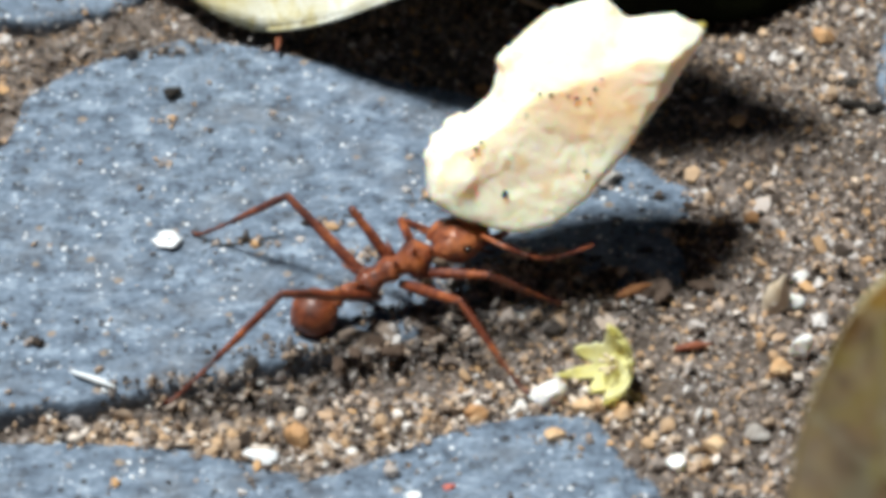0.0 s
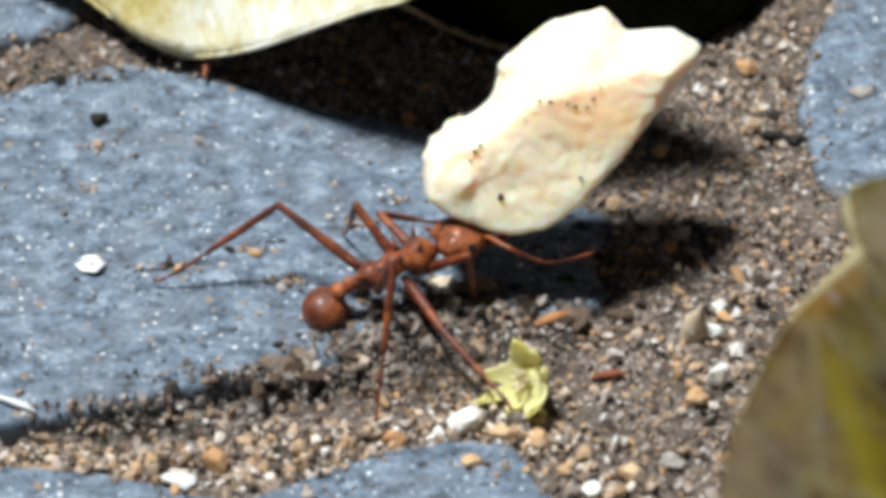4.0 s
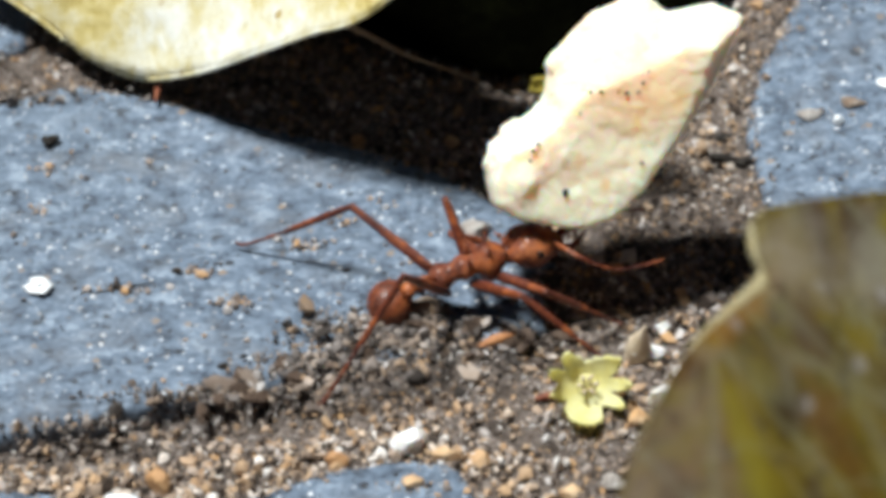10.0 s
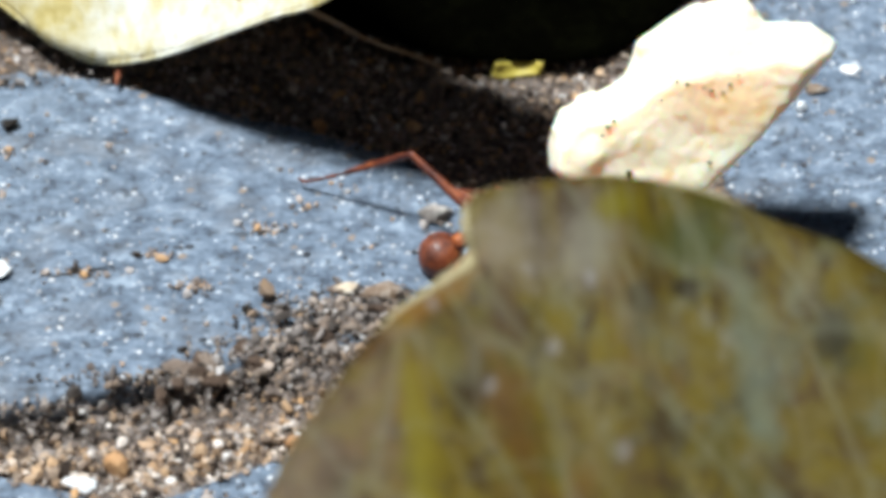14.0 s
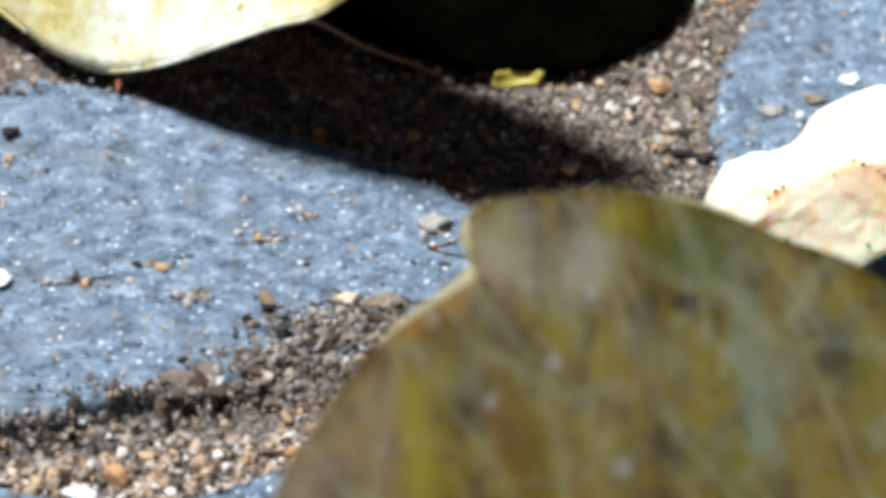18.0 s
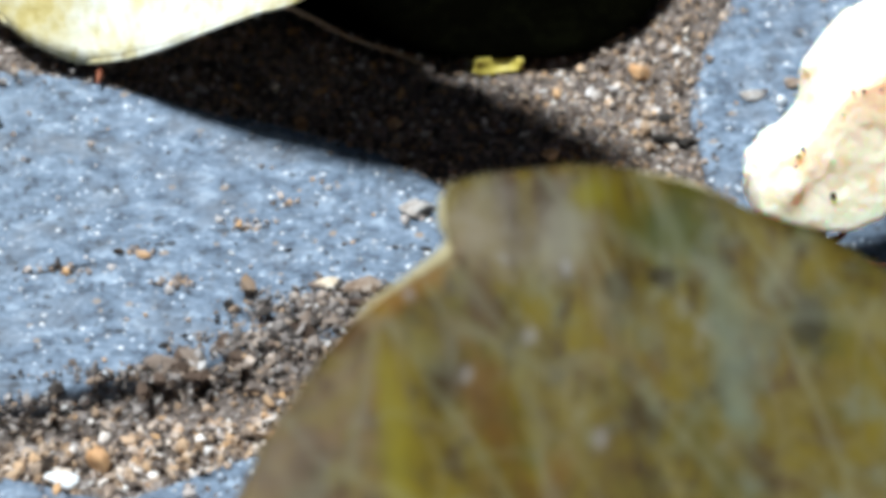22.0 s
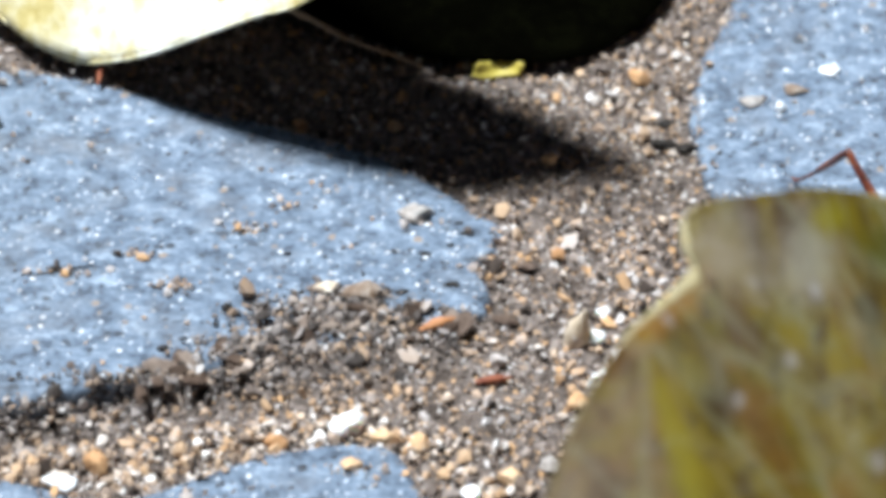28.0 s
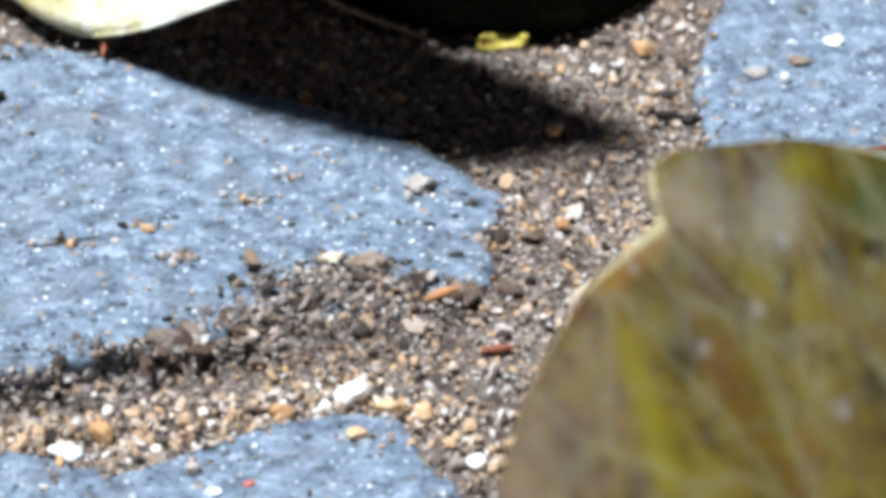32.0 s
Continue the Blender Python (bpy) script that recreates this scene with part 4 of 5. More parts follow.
def build_olive_leaf():
    """A leaf propped up on its stalk end: x along its breadth, z along its length, y through it; origin near its side margin."""
    side = [(-9.5, -15.0), (-8.2, -11.8), (-6.3, -8.6), (-5.0, -6.0), (-3.8, -3.7), (-1.7, -1.0), (-0.1, 0.3), (0.95, 1.2), (0.72, 2.25), (1.05, 3.05)]
    top = [(3.0, 3.4), (5.4, 3.5), (7.5, 3.15), (9.5, 2.25), (12.2, 1.0), (16.0, -1.6), (19.0, -5.5), (20.5, -10.0), (20.5, -15.0)]
    line = spline(side + top, 110)

    # the blade is curled: its side margin comes forward, its other half falls back
    ahead = Vector((0.0, -77.7, -19.2))

    def lift(x, z):
        return 0.12 * math.sin(0.9 * x + 0.25 * z) + 0.08 * math.sin(2.1 * x + 0.5)

    def curl(x, z):
        lean = 2.6 - z
        return (0.66 * lean * lean / (abs(lean) + 4) - 0.12 * (x - 3.0)) / 77
    base = np.array([5.5, -15.5])
    rows = []
    for p in line:
        row = []
        for w in np.linspace(0.02, 1, 36):
            q = base + (p - base) * w
            y = lift(*q)
            edge = max(0.0, w - 0.93) / 0.07
            y += 0.35 * edge ** 2
            p0 = Vector((q[0], y, q[1]))
            row.append(tuple(p0 + (ahead - p0) * curl(*q)))
        rows.append(row)
    leaf = thing("curled_leaf", "olive-brown dead leaf with grey blotches, propped up leaning back", "leaf")
    part("blade", mesh_of("blade", *sheet(rows, 0.2, 0.12, 7.0), M_OLIVE), leaf)
    rim = np.array([r[-1] for r in rows])
    part("margin", mesh_of("margin", *tube(rim, 0.05 + 0.02 * np.sin(np.linspace(0, 30, len(rim))) + 0.23 * np.exp(-((np.linspace(0, 1, len(rim)) - 0.385) / 0.085) ** 2), 8, rough=0.3), M_RIM), leaf, "pale curled leaf margin")
    stalk = spline([(5.5, -0.3, -14.6), (5.5, 0.8, -16.2), (5.6, 3.2, -18.2), (5.8, 7.0, -20.6), (5.9, 12.0, -23.6)], 24)
    foot = Vector((5.5, 0.0, -15.0))
    stalk = stalk + np.array((ahead - foot) * curl(foot.x, foot.z))
    part("stalk", mesh_of("stalk", *tube(stalk, np.linspace(0.32, 0.42, 24), 9, rough=0.2), M_TWIG), leaf, "brown leaf stalk")
    return leaf


# ------------------------------------------------------------------ the ant, its load and the flower
HIPS = {"front": (1.05, 0.36, -0.42), "mid": (0.25, 0.38, -0.48), "hind": (-0.8, 0.36, -0.4)}
REACH = {"front": (2.5, 3.4), "mid": (2.7, 3.6), "hind": (4.2, 5.2)}
REST = {"front": (3.4, 2.6), "mid": (0.9, 3.6), "hind": (-4.4, 3.4)}


SIZE = 1.08


def ant_mesh(name, verts, faces, mat):
    return mesh_of(name, np.asarray(verts) * SIZE, faces, mat)


def build_ant():
    ant = thing("ant", "rust-red leafcutter ant with spiny thorax carrying a crumb", "ant")
    # thorax: three humps with paired spines
    x = np.linspace(-1.35, 1.75, 30)
    r = 0.23 + 0.36 * np.exp(-((x - 1.0) / 0.42) ** 2) + 0.17 * np.exp(-((x - 0.05) / 0.3) ** 2) + 0.22 * np.exp(-((x + 0.78) / 0.34) ** 2)
    r *= 1.22 * np.clip((x + 1.42) / 0.3, 0.3, 1) * np.clip((1.95 - x) / 0.45, 0.35, 1)
    z = 0.12 * np.sin((x + 1.2) * 1.3)
    pieces = [tube(np.column_stack([x, 0 * x, z]), r, 16, 0.95)]
    spines = []
    for sx, sz, lean in ((1.05, 0.5, 0.25), (0.35, 0.38, 0.1), (-0.95, 0.34, -0.4)):
        for s in (1, -1):
            spines.append(tube([(sx, 0.28 * s, sz - 0.12), (sx + lean * 0.4, 0.4 * s, sz + 0.2), (sx + lean, 0.52 * s, sz + 0.56)], (0.13, 0.085, 0.015), 7))
    pieces.append(tube(*body_path((0.55, 0, -0.55), (1.35, 0, -0.35), (0.2, 0.42, 0.4, 0.15), 10), 12))
    thorax = part("thorax", ant_mesh("thorax", *joined(pieces), M_ANT), ant)
    for sp in spines:
        part("spine", ant_mesh("spine", *sp, M_ANT), thorax)
    part("petiole", ant_mesh("petiole", *tube(*body_path((-1.3, 0, -0.08), (-1.85, 0, -0.12), (0.12, 0.24, 0.3, 0.13), 10, (0, 0, 0.2)), 12), M_ANT), ant)
    part("postpetiole", ant_mesh("postpetiole", *tube(*body_path((-1.75, 0, -0.12), (-2.3, 0, -0.2), (0.12, 0.3, 0.36, 0.16), 10, (0, 0, 0.16)), 12), M_ANT), ant)
    gaster = part("gaster", ant_mesh("gaster", *tube(*body_path((-0.05, 0, 0.03), (-1.7, 0, -0.75), (0.12, 0.58, 0.82, 0.89, 0.88, 0.78, 0.5, 0.06), 22), 20, 0.96), M_GASTER), ant,
                  "rounded dull red-brown abdomen", pose(-2.05 * SIZE * MM, 0, -0.15 * SIZE * MM))
    # head, its own origin at the neck
    head = part("head", ant_mesh("head", *joined([
        tube(*body_path((0.0, 0, 0.05), (2.0, 0, -0.12), (0.22, 0.72, 0.92, 0.95, 0.86, 0.7, 0.5, 0.2), 20), 18, 0.78),
        tube(*body_path((-0.12, 0.42, 0.12), (1.0, 0.42, 0.1), (0.12, 0.42, 0.5, 0.3), 12), 12),
        tube(*body_path((-0.12, -0.42, 0.12), (1.0, -0.42, 0.1), (0.12, 0.42, 0.5, 0.3), 12), 12),
        tube([(-0.1, 0.5, 0.3), (-0.35, 0.6, 0.5)], (0.1, 0.015), 6), tube([(-0.1, -0.5, 0.3), (-0.35, -0.6, 0.5)], (0.1, 0.015), 6)]), M_ANT), ant,
        "heart-shaped red-brown head", pose(1.75 * SIZE * MM, 0, 0.12 * SIZE * MM))
    for s in (1, -1):
        jaw = tube([(1.75, 0.35 * s, -0.15), (2.15, 0.48 * s, -0.12), (2.55, 0.36 * s, -0.02), (2.8, 0.08 * s, 0.06)], (0.2, 0.2, 0.14, 0.03), 8, 0.6)
        part("mandible", ant_mesh("mandible", *jaw, M_JAW), head, "dark toothed jaw")
        scape = tube([(1.45, 0.3 * s, 0.12), (1.7, 0.6 * s, 0.3), (2.2, 1.2 * s, 0.15), (2.75, 1.65 * s, -0.1)], (0.07, 0.08, 0.085, 0.09), 7)
        fun = spline([(2.75, 1.65 * s, -0.1), (3.5, 1.75 * s, -0.55), (4.4, 1.6 * s, -0.8), (5.2, 1.4 * s, -0.95)], 14)
        part("antenna", ant_mesh("antenna", *joined([scape, tube(fun, 0.055 + 0.018 * np.cos(np.arange(14) * 2.4), 7)]), M_LEG), head, "elbowed dark antenna")
        part("eye", ant_mesh("eye", *lumpy(0.14, (1.2, 0.7, 1), 0.0, 1, 2), M_EYE), head, "small black eye", pose(1.05 * SIZE * MM, 0.84 * s * SIZE * MM, 0.2 * SIZE * MM))
    legs = {}
    for side, s in (("far", 1), ("near", -1)):
        for pair in HIPS:
            fl, tl = REACH[pair]
            femur = part("femur", ant_mesh("femur", *joined([
                tube(*body_path((-0.15, 0, 0), (fl, 0, 0), (0.16, 0.20, 0.21, 0.195, 0.17, 0.15, 0.135), 14), 9, rough=0.12)]), M_LEG), ant,
                "long slender upper leg")
            tib = tl * 0.62
            pieces = [tube(*body_path((-0.08, 0, 0), (tib, 0, 0), (0.12, 0.135, 0.145, 0.135, 0.12, 0.1), 12), 8, rough=0.15)]
            toes = spline([(tib, 0, 0), (tib + (tl - tib) * 0.5, 0, 0.02), (tl, 0, 0.1), (tl + 0.25, 0, 0.3)], 14)
            pieces.append(tube(toes, 0.066 + 0.016 * np.cos(np.arange(14) * 2.1), 7))
            lower = part("tibia", ant_mesh("tibia", *joined(pieces), M_LEG), femur)
            legs[f"{side}_{pair}"] = (femur, lower, np.array(HIPS[pair]) * (SIZE, s * SIZE, SIZE), fl * SIZE, tl * SIZE)
    return ant, head, gaster, legs


def build_crumb():
    """The carried lump, a broken slab: x right along its breadth, y along its height, z out of its broad face; origin on a dark fleck low on its face."""
    face = np.array([(-2.7, -0.25), (-2.6, 0.6), (-2.2, 1.4), (-1.5, 1.8), (-0.8, 2.0), (0.1, 2.6), (0.5, 3.1), (1.1, 3.5), (2.1, 3.9), (3.3, 4.3), (4.2, 4.6), (5.0, 5.1), (6.1, 4.8), (5.5, 3.2),
                     (4.35, 1.45), (3.0, -0.25), (1.85, -1.15), (0.7, -1.5), (-0.5, -1.35), (-1.8, -0.85)])
    rear = np.array([(-2.9, -0.6), (-3.0, 0.4), (-2.8, 1.7), (-1.9, 2.3), (-1.2, 2.6), (-0.45, 3.3), (-0.2, 4.5), (0.4, 5.3), (1.8, 6.4), (3.7, 6.9), (4.6, 6.0), (6.3, 6.2), (7.5, 5.5), (6.2, 3.4),
                     (4.6, 1.3), (2.9, -0.6), (1.5, -1.5), (0.5, -1.7), (-0.5, -1.45), (-1.8, -1.0)])
    loops = []
    for w, depth in ((0.0, 0.0), (0.12, -0.25), (0.5, -0.9), (0.85, -1.7), (1.0, -2.5), (0.93, -3.1), (0.7, -3.4)):
        loops.append([(*(a * (1 - w) + b * w), depth) for a, b in zip(face, rear)])
    bm = bmesh.new()
    rings = [[bm.verts.new(Vector(p) * MM) for p in loop] for loop in loops]
    for a, b in zip(rings, rings[1:]):
        for k in range(len(a)):
            bm.faces.new((a[k], b[k], b[(k + 1) % len(a)], a[(k + 1) % len(a)]))
    for ring, depth, turn in ((rings[0], 0.0, 1), (rings[-1], -3.4, -1)):
        c = bm.verts.new(Vector((1.0, 1.9, depth)) * MM)
        for k in range(len(ring)):
            pair = (ring[k], ring[(k + 1) % len(ring)])
            bm.faces.new((c, *pair[::turn]))
    # broken-off corner and ridges left where the pulp tore, ragged bits along the top
    lumps = [(3.6, 6.3, -2.2, 0.55), (2.8, 6.3, -2.2, 0.5), (-1.8, 2.1, -1.9, 0.65), (-2.5, 1.3, -1.6, 0.6), (0.2, 4.6, -1.8, 0.6), (1.7, 5.8, -2.1, 0.55), (-0.55, 1.0, -0.12, 0.42),
             (0.05, 1.3, -0.15, 0.45), (0.2, 1.9, -0.2, 0.42), (-1.5, 0.5, -0.25, 0.8), (-0.6, -0.8, -0.9, 0.6), (0.6, -0.8, -0.6, 0.5), (2.6, 5.0, -1.3, 0.6)]
    for k, (x, y, z, r) in enumerate(lumps):
        v, f = lumpy(r, (1, 1.1, 0.7), 0.35, k + 60, 3, 0.9)
        made = [bm.verts.new((Vector(p) + Vector((x, y, z))) * MM) for p in v]
        for q in f:
            bm.faces.new([made[i] for i in q])
    bmesh.ops.recalc_face_normals(bm, faces=bm.faces)
    me = bpy.data.meshes.new("pulp")
    bm.to_mesh(me)
    bm.free()
    me.materials.append(M_CRUMB)
    crumb = thing("food_crumb", "cream-coloured broken slab of fruit pulp carried by the ant", "crumb")
    body = part("pulp", me, crumb)
    rm = body.modifiers.new("remesh", "REMESH")
    rm.mode, rm.voxel_size, rm.use_smooth_shade = "VOXEL", 0.00009, True
    sm = body.modifiers.new("worn", "SMOOTH")
    sm.factor, sm.iterations = 0.5, 26
    for nm, size, power in (("lumps", 0.0013, 0.00016), ("crumbs", 0.0004, 0.00010), ("pores", 0.0002, 0.00005)):
        tx = bpy.data.textures.new(nm, "CLOUDS")
        tx.noise_scale = size
        tx.noise_depth = 2
        d = body.modifiers.new(nm, "DISPLACE")
        d.texture, d.strength, d.mid_level, d.texture_coords = tx, power, 0.5, "LOCAL"
    rng = random.Random(9)
    for k in range(14):
        u = rng.uniform(0, 1)
        x, y = (1.0 + 3.6 * u + rng.uniform(-0.2, 0.3), 3.4 + 0.8 * u + rng.uniform(-0.4, 0.5)) if k < 8 else (rng.uniform(-1.5, 4.0), rng.uniform(0.2, 3.2))
        r = rng.uniform(0.04, 0.085)
        part("fleck", mesh_of("fleck", *lumpy(r, (1.3, 0.9, 0.8), 0.3, k, 1), M_BLACK), crumb, m=pose(x * MM, y * MM, 0.08 * MM))
    part("fleck", mesh_of("fleck", *lumpy(0.13, (0.9, 1.2, 0.6), 0.3, 3, 2), M_BLACK), crumb, m=pose(0, 0, 0.1 * MM))
    return crumb


def build_flower():
    size = 0.86
    flower = thing("flower_cup", "small lemon-yellow flower cup with pointed lobes, on soil", "flower")
    rows = []
    for a in np.linspace(0, 2 * math.pi, 97):
        f = (a / (2 * math.pi) * 7 + 0.35 * math.sin(2 * a + 0.6)) % 7
        tooth = abs((f % 1) * 2 - 1) ** 1.15
        tall = 0.40 + (0.72 + 0.30 * math.sin((round(f) % 7) * 2.4 + 1)) * tooth + 0.04 * math.sin(23 * a)
        row = []
        for u in np.linspace(0.02, 1, 12) * tall:
            r = 0.25 + 1.25 * math.sin(min(u, 1.1) * math.pi / 2) + 0.25 * max(0, u - 0.6)
            row.append((1.1 * size * r * math.cos(a), 1.06 * size * r * math.sin(a), size * (1.35 * u ** 1.5 - 0.12 * max(0, u - 0.75))))
        rows.append(row)
    part("corolla", mesh_of("corolla", *sheet(rows, 0.14, 0.12, 4.0), M_PETAL), flower)
    part("base", mesh_of("base", *tube(*body_path((0, 0, -0.55), (0, 0, 0.25), (0.15, 0.42, 0.6, 0.55, 0.3), 9), 12), M_PETAL), flower)
    for k in range(6):
        a = k * math.pi / 3
        part("stamen", mesh_of("stamen", *tube([(0.15 * math.cos(a), 0.15 * math.sin(a), 0.2), (0.25 * math.cos(a), 0.25 * math.sin(a), 0.55), (0.34 * math.cos(a), 0.34 * math.sin(a), 0.75)],
                                              (0.05, 0.05, 0.09), 6), M_TAN), flower)
    return flower


build_ground()
build_pale_leaf()
build_dark_leaf()
olive_leaf = build_olive_leaf()
ant, ant_head, ant_gaster, ant_legs = build_ant()
crumb = build_crumb()
flower = build_flower()
build_pebbles()
build_grains()


# ------------------------------------------------------------------ what moves
def motions():
    ANT_ROWS = [
        (0, -9.33, -5.60, 2.10, 15, 22, 25, -1),
        (1, -9.02, -5.22, 2.09, 14, 23, 21, -13),
        (2, -8.49, -4.85, 2.09, 3, 19, -6, -4),
        (3, -7.83, -4.44, 2.08, 21, 26, 4, -14),
        (4, -6.28, -3.84, 2.10, 16, 18, -11, -6),
        (7, -4.24, -3.82, 2.09, 3, 12, 7, -6),
        (8, -3.53, -3.27, 2.08, 1, 16, -4, -9),
        (9, -2.33, -3.38, 2.09, 0, 10, -8, -1),
        (10, -1.52, -2.78, 2.09, 10, 18, 3, -12),
        (11, -0.05, -2.50, 2.08, 10, 21, 15, -14),
        (11.5, 0.50, -1.70, 2.05, 8, 15, 0, -8),
        (12, 0.60, -0.61, 2.05, 8, 15, 0, -8),
        (12.5, 0.38, -0.92, 2.05, 8, 15, 0, -8),
        (13, 1.15, -0.45, 2.05, 8, 15, 0, -8),
        (13.5, 1.48, -0.56, 2.05, 8, 15, 0, -8),
        (14, 1.99, -0.96, 2.05, 8, 15, 0, -8),
        (15, 3.22, -1.28, 2.05, 8, 15, 0, -8),
        (15.5, 3.67, -0.84, 2.05, 8, 15, 0, -8),
        (17.5, 8.03, -2.69, 2.05, 8, 15, 0, -8),
        (18, 7.73, -3.02, 2.05, 8, 15, 0, -8),
        (19, 7.12, -3.20, 2.05, 8, 15, 0, -8),
        (20, 7.87, -4.27, 2.05, 8, 15, 0, -8),
        (21, 9.18, -3.34, 2.05, 8, 15, 0, -8),
        (22, 10.52, -3.80, 2.25, 8, 15, 0, -8),
        (22.5, 10.38, -2.53, 2.25, 8, 15, 0, -8),
        (23, 10.76, -2.59, 2.25, 8, 15, 0, -8),
        (23.5, 11.42, -2.58, 2.25, 8, 15, 0, -8),
        (24, 12.03, -2.43, 2.25, 8, 15, 0, -8),
        (24.5, 13.55, -2.55, 2.25, 8, 15, 0, -8),
        (25, 13.77, -2.76, 2.25, 8, 15, 0, -8),
        (25.5, 15.73, -2.54, 2.25, 8, 15, 0, -8),
        (28, 18.63, -2.29, 2.05, 8, 15, 0, -8),
        (29.5, 20.28, -2.46, 2.05, 8, 15, 0, -8),
        (30, 21.05, -2.22, 2.05, 8, 15, 0, -8),
        (31, 21.80, -2.66, 2.05, 8, 15, 0, -8),
        (32, 22.40, -2.66, 2.05, 8, 15, 0, -8),
    ]
    CRUMB_ROWS = [
        (0, -4.99, -4.82, 5.17, 0, 62),
        (0.5, -6.54, -4.65, 6.89, 31, 62),
        (1, -5.06, -4.47, 6.29, 19, 62),
        (1.5, -3.74, -4.61, 4.93, -5, 62),
        (2, -4.46, -4.75, 6.05, 5, 62),
        (2.5, -5.62, -4.03, 6.89, 33, 62),
        (3, -5.17, -3.32, 6.52, 31, 62),
        (3.5, -3.35, -3.12, 6.09, 19, 62),
        (4, -2.17, -2.92, 4.77, -2, 62),
        (4.5, -2.24, -3.05, 5.86, 8, 62),
        (6.5, -0.47, -3.58, 5.93, -4, 62),
        (7, 0.27, -3.71, 5.13, -6, 58),
        (7.5, 0.88, -3.50, 4.68, -12, 52),
        (8, 0.76, -3.28, 6.11, -1, 43),
        (8.5, 1.53, -3.40, 5.64, -3, 42),
        (9, 2.46, -3.51, 4.55, -18, 58),
        (9.5, 1.73, -2.89, 6.47, 6, 46),
        (10, 2.39, -2.27, 5.50, 6, 62),
        (10.5, 3.40, -2.11, 5.54, 0, 62),
        (11, 3.60, -1.95, 5.99, 9, 62),
        (11.5, 4.73, -2.49, 5.05, -10, 62),
        (12, 4.83, -1.35, 4.48, -15, 62),
        (12.5, 4.61, -1.66, 4.65, -11, 62),
        (13, 5.30, -1.74, 4.22, -21, 62),
        (13.5, 5.71, -1.31, 4.30, -19, 62),
        (14, 6.22, -1.75, 5.18, -7, 62),
        (15, 8.15, -2.57, 4.53, -8, 62),
        (15.5, 8.60, -2.13, 4.45, -10, 62),
        (17.5, 12.41, -3.39, 3.97, -21, 62),
        (18, 12.11, -3.71, 4.10, -18, 62),
        (19, 11.80, -3.49, 4.96, -4, 62),
        (20, 12.75, -4.47, 5.57, 2, 62),
        (21, 13.75, -3.53, 5.83, 8, 62),
        (22, 14.40, -4.19, 5.67, 10, 62),
        (22.5, 14.26, -2.92, 5.50, 6, 62),
        (23, 14.50, -2.98, 5.67, 10, 62),
        (23.5, 15.30, -2.97, 5.80, 13, 62),
        (24, 15.91, -2.82, 5.71, 11, 62),
        (24.5, 17.43, -2.94, 5.71, 11, 62),
        (25, 17.65, -3.46, 6.01, 11, 62),
        (25.5, 19.60, -3.23, 6.06, 12, 62),
        (28, 22.90, -2.30, 6.10, 10, 62),
        (29.5, 24.60, -2.50, 6.10, 8, 62),
        (30, 25.30, -2.30, 6.10, 8, 62),
        (32, 26.70, -2.70, 6.00, 6, 62),
    ]
    LEAF_ROWS = [
        (0, 6.42, -23.31, 17.43, 44),
        (1, 6.54, -23.13, 17.42, 44),
        (2, 7.33, -23.16, 17.49, 44),
        (3, 7.32, -23.41, 18.14, 44),
        (3.5, 7.23, -23.48, 18.18, 44),
        (4, 7.13, -23.64, 18.41, 44),
        (4.5, 7.06, -23.94, 18.54, 44),
        (6.5, 6.74, -24.23, 18.80, 44),
        (7, 6.60, -24.34, 18.76, 44),
        (8, 6.66, -24.22, 18.72, 44),
        (9, 6.56, -24.29, 18.89, 44),
        (10, 6.53, -24.12, 18.63, 44),
        (11, 6.44, -24.12, 18.60, 44),
        (11.5, 4.66, -23.66, 18.78, 36),
        (12, -4.20, -23.45, 18.31, -6),
        (12.5, 0.50, -23.94, 18.19, 0),
        (13, -0.42, -24.11, 18.76, 0),
        (14, -0.70, -23.80, 18.34, 0),
        (15, -0.69, -24.10, 18.47, 0),
        (15.5, -0.80, -24.07, 18.64, 0),
        (17.5, -0.78, -23.79, 18.41, 0),
        (19, -0.42, -25.24, 19.95, 0),
        (20, -0.77, -23.93, 18.36, 0),
        (21, -0.75, -23.97, 18.58, 0),
        (22, -0.70, -24.08, 18.49, 0),
        (23, -0.72, -24.19, 18.76, 0),
        (24, -0.71, -24.15, 18.61, 0),
        (25, -0.78, -24.19, 18.59, 0),
        (25.5, -0.77, -24.16, 18.76, 0),
        (27.5, 2.91, -23.98, 18.74, 22),
        (28, 6.45, -24.45, 18.30, 44),
        (28.5, 6.47, -24.42, 18.26, 44),
        (29, 6.43, -24.29, 18.29, 44),
        (29.5, 6.30, -24.48, 18.46, 44),
        (30, 3.39, -23.93, 18.70, 32),
        (30.5, 4.50, -24.16, 18.63, 37),
        (31, 5.04, -24.26, 18.50, 39),
        (31.5, 4.97, -24.24, 18.53, 38),
        (32, 5.36, -24.19, 18.56, 41),
    ]
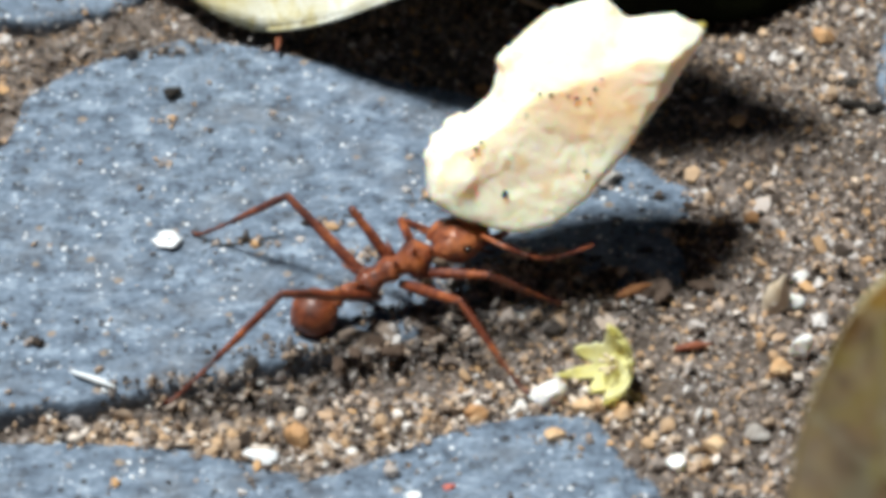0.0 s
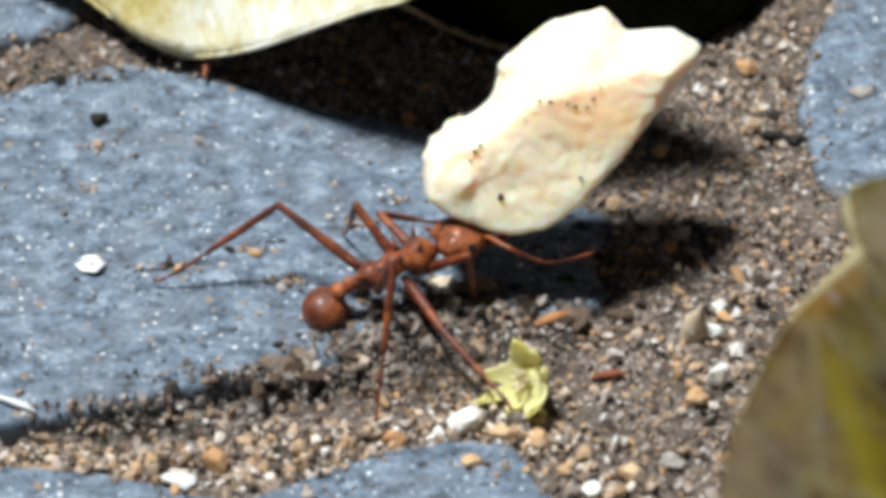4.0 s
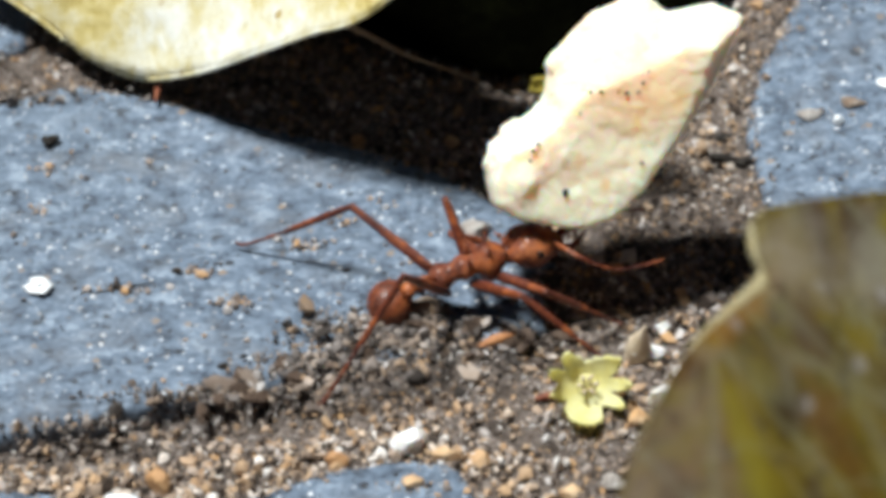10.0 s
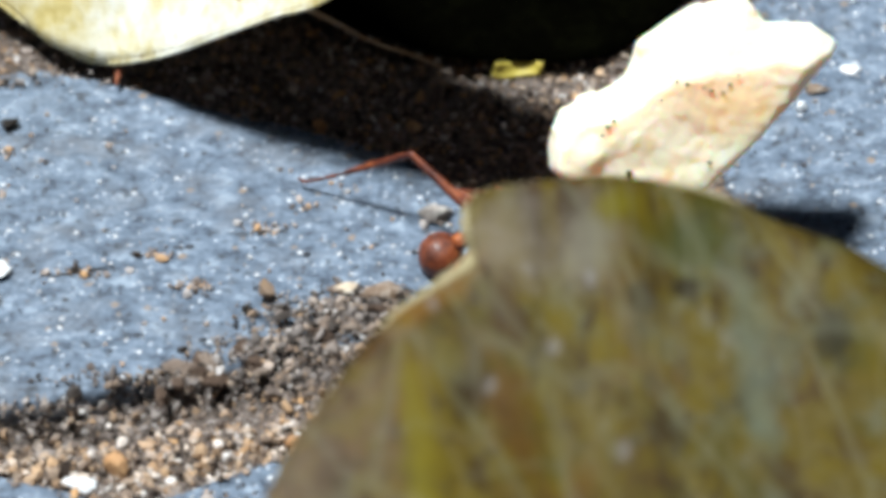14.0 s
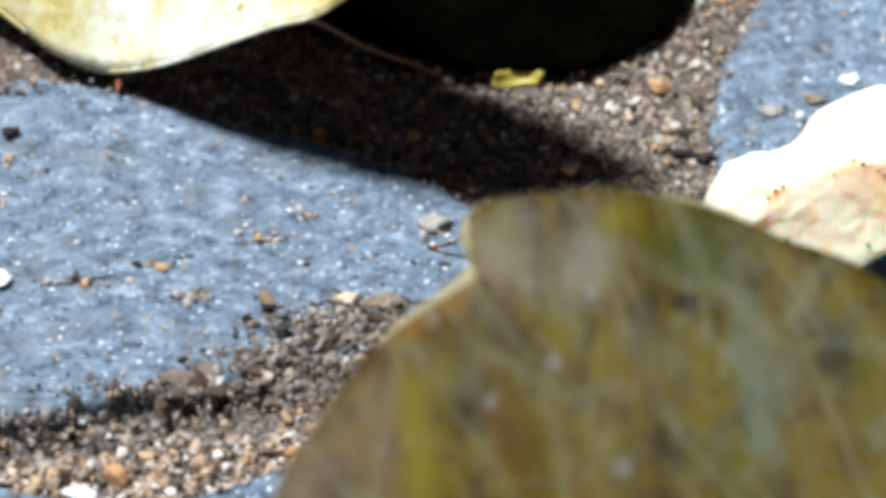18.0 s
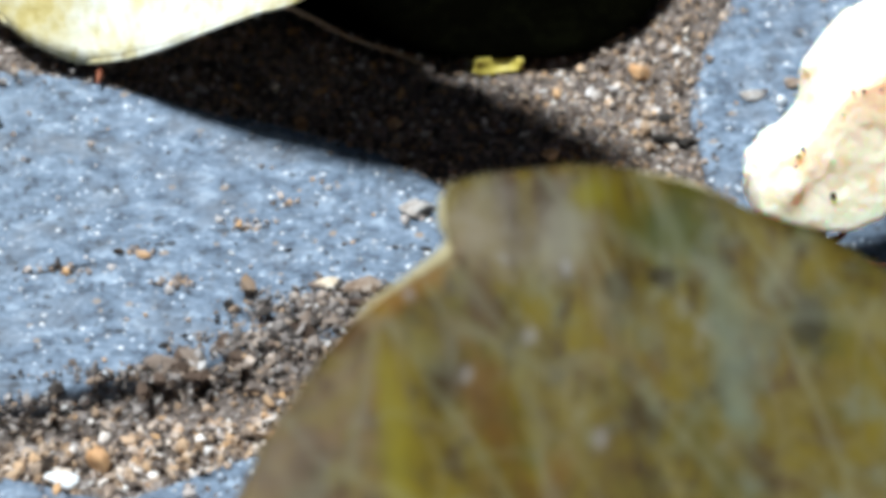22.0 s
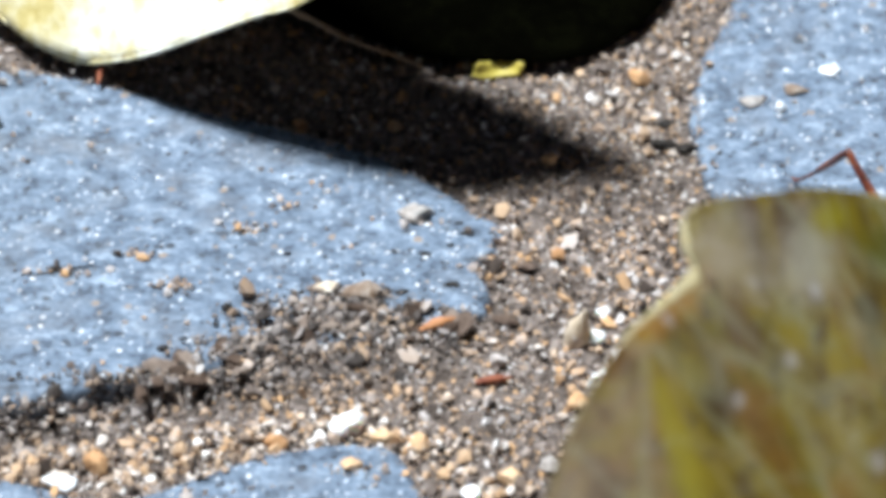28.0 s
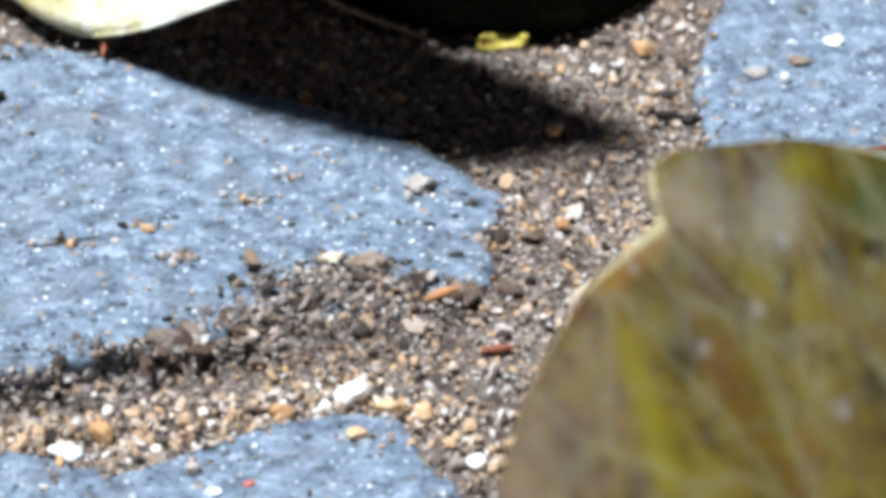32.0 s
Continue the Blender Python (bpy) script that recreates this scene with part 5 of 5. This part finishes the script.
    FLOWER_ROWS = [
        (0, -0.88, -8.72, 0.2, 30, -54, 0),
        (2.6, -0.88, -8.66, 0.2, 30, -54, 0),
        (3, 0.14, -7.42, 0.2, 15, -18, 15),
        (4, -1.16, -7.98, 0.2, 20, -58, 25),
        (4.5, -1.22, -7.86, 0.2, 20, -58, 25),
        (6.5, -0.78, -8.66, 0.2, -14, -14, 20),
        (8.2, -0.48, -8.55, 0.2, -14, -10, 20),
        (8.5, 1.91, -8.20, 0.2, 20, 10, 30),
        (9, 0.51, -8.84, 0.2, 52, 0, 5),
        (9.5, 3.47, -6.47, 0.2, 50, 8, 0),
        (10, 3.08, -7.23, 0.2, 46, 0, 8),
        (11, 3.47, -6.41, 0.2, 44, 0, -12),
        (11.5, 4.10, -5.58, 0.2, 40, 0, -15),
        (14, 9.67, -5.52, 0.2, 30, 0, -15),
        (32, 9.67, -5.52, 0.2, 30, 0, -15),
    ]
    FEET = {
        'far_hind': [(0, -16.9, -1.2, -21), (1, -16.8, -1.4, -19), (2, -15.5, -2.6, -11), (3, -15.3, -2.7, -15), (4, -15.2, -2.7, -7), (7, -10.3, 1.1, -17), (8, -10.3, 1.1, -17), (9, -10.1, 0.9, -19), (10, -10.2, 0.9, -21), (11, -9.6, 0.8, -23), (13, -6.3, 3.1, -18), (14, -6.3, 3.8, -18), (15, -5.4, 4.3, -18), (15.5, -5.4, 4.6, -18), (17.5, -1.1, 0.4, -18), (19, -0.9, 0.4, -18), (20, -0.4, 0.4, -18), (22, 1, 0.4, -18), (23, 2.6, 0.4, -18), (23.6, 3.4, 0.4, 20), (24, 7.6, 0.5, 50), (24.5, 5.84, 0.67, -9), (25, 7.4, 0.1, -26), (25.5, 8.1, 0.4, -34), (26.8, 12.4, 2.6, -30), (28, 14.4, 3.9, -25), (29.5, 15.3, 4.3, -21), (30, 15, 3.8, -24), (31, 15.4, 3.9, -28), (32, 15.7, 4, -28)],
        'near_hind': [(0, -17.1, -10.3, 28), (1, -16.9, -10.1, 13), (2, -10.8, -11, -6), (3, -6.8, -9.3, -6), (4, -6.8, -10, 0), (7, -12.1, -7.6, 4), (8, -6.5, -7.4, 9), (9, -6.3, -7.6, 9), (10, -6.6, -7.9, 17), (11, -6.7, -8.2, 23)],
        'near_mid': [(0, -4.5, -10, -25), (1, -4.9, -10, -31), (2, -4.2, -9.6, -41), (3, -1.5, -4.2, 8), (4, -1.9, -9.4, 31), (7, -1.9, -8.3, 0), (8, -1.7, -7.8, 0), (9, 1.3, -7.7, -11), (10, 3.8, -6.4, -3), (11, 5.5, -2, 23)],
        'near_front': [(0, -3.2, -5.5, 0), (1, -2.4, -4, 7), (2, -3.1, -4.4, -3), (3, -3.2, -3.9, -7), (4, -3.2, -3.9, -12), (7, 0.9, -3.9, 18), (8, 2.2, -6.5, -37), (9, 4.1, -5.9, 14), (10, 4.2, -3.7, 12), (11, 2.9, -3.6, 7)],
        'far_mid': [(0, -10, -2.1, -29), (1, -12.2, 0.5, -14), (2, -10.9, -1.2, -35), (3, -10.8, 0.1, -37), (4, -8.2, 0.1, -26), (7, -3.2, 0.4, -5), (8, -3.4, 0.7, -13), (9, -1.7, 1.1, -6), (10, -1.5, 1.1, -15), (11, 1.2, 3.8, -36)],
        'far_front': [(0, -5.7, -2.5, -50), (1, -5.6, -1.8, -47), (3, -5.3, 0.3, -56), (8, -1.2, 3.1, -10), (9, -0.4, 1.8, -7)],
    }

    def at(rows, t):
        ts = [r[0] for r in rows]
        return [float(np.interp(t, ts, [r[k] for r in rows])) for k in range(1, len(rows[0]))]

    def ant_pose(t):
        x, y, z, yaw, pitch, _, _ = at(ANT_ROWS, t)
        return pose(x * MM, y * MM, z * MM, 0, 0, yaw) @ pose(0, 0, 0, 0, -pitch, 0)

    walk(ant, [(r[0], ant_pose(r[0])) for r in ANT_ROWS])
    walk(crumb, [(t, pose(x * MM, y * MM, z * MM, tilt, 0, 0) @ pose(0, 0, 0, 0, 0, d)) for t, x, y, z, d, tilt in CRUMB_ROWS])
    joint = Vector((-2.05, 0, -0.15)) * SIZE * MM
    walk(ant_gaster, [(r[0], pose(*joint, 0, r[6], r[7])) for r in ANT_ROWS])
    walk(olive_leaf, [(t, pose(x * MM, y * MM, z * MM, -55) @ pose(0, 0, 0, 0, -0.06 * d, 0) @ pose(0, 0, 0, 0, 0, 0.14 * d)) for t, x, y, z, d in LEAF_ROWS])
    walk(flower, [(t, pose(x * MM, y * MM, z * MM, a, b, c)) for t, x, y, z, a, b, c in FLOWER_ROWS])
    times = np.arange(0, 32.01, 0.25)
    walk(ant_head, [(float(t), pose(1.75 * SIZE * MM, 0, 0.12 * SIZE * MM, 0, 12 - 0.6 * at(CRUMB_ROWS, t)[3], 0)) for t in times])

    def foot(name, t):
        """Where a foot stands in the world; after the listed steps it strides along under the body."""
        rows = FEET[name]
        side, pair = name.split("_")
        s = 1 if side == "far" else -1
        last = rows[-1][0]
        phase = {"far_front": 0.0, "near_mid": 0.1, "far_hind": 0.2, "near_front": 0.6, "far_mid": 0.7, "near_hind": 0.8}[name]

        def stand(k):
            m = ant_pose(min(32.0, (k + phase + 0.4) * 1.2))
            p = m @ (Vector((REST[pair][0], REST[pair][1] * s, 0)) * MM)
            return np.array(p[:2]) / MM
        if t <= last:
            *p, swing = at(rows, t)
            *q, _ = at(rows, min(last, t + 0.25))
            return Vector((*p, 0.15 + min(0.8, 0.5 * math.dist(p, q)))), swing
        k = (t / 1.2) - phase
        i, f = math.floor(k), k - math.floor(k)
        g = min(1.0, f / 0.3)
        g = g * g * (3 - 2 * g)
        p = stand(i - 1) * (1 - g) + stand(i) * g
        blend = min(1.0, (t - last) / 1.0)
        p = np.array(rows[-1][1:3]) * (1 - blend) + p * blend
        return Vector((*p, 0.15 + 0.7 * math.sin(math.pi * g))), rows[-1][3] * (1 - blend) + (-62 if name in ("far_mid", "far_front") else 0) * blend

    def frame_along(a, b, up):
        x = (b - a).normalized()
        y = up.cross(x).normalized()
        return Matrix((x, y, x.cross(y))).transposed().to_4x4()

    for name, (femur, lower, hip, fl, tl) in ant_legs.items():
        upper_rows, lower_rows = [], []
        for t in times:
            m = ant_pose(t)
            inv = m.inverted()
            h = Vector(hip)
            place, swing = foot(name, t)
            f = inv @ (place * MM) / MM
            up = (inv.to_3x3() @ Vector((0, 0, 1))).normalized()
            reach = f - h
            d = min(max(reach.length, abs(fl - tl) + 0.1), (fl + tl) * 0.985)
            way = reach.normalized()
            f = h + way * d
            out = up * 0.8 + Vector((0, 0.6 if hip[1] > 0 else -0.6, 0))
            bend = (out - way * out.dot(way)).normalized()
            bend = bend * math.cos(radians(swing)) + way.cross(bend) * math.sin(radians(swing))
            ca = (fl * fl + d * d - tl * tl) / (2 * fl * d)
            knee = h + way * fl * ca + bend * fl * math.sqrt(max(0.0, 1 - ca * ca))
            a = Matrix.Translation(h * MM) @ frame_along(h, knee, bend)
            b = Matrix.Translation(knee * MM) @ frame_along(knee, f, bend)
            upper_rows.append((float(t), a))
            lower_rows.append((float(t), a.inverted() @ b))
        walk(femur, upper_rows)
        walk(lower, lower_rows)


motions()
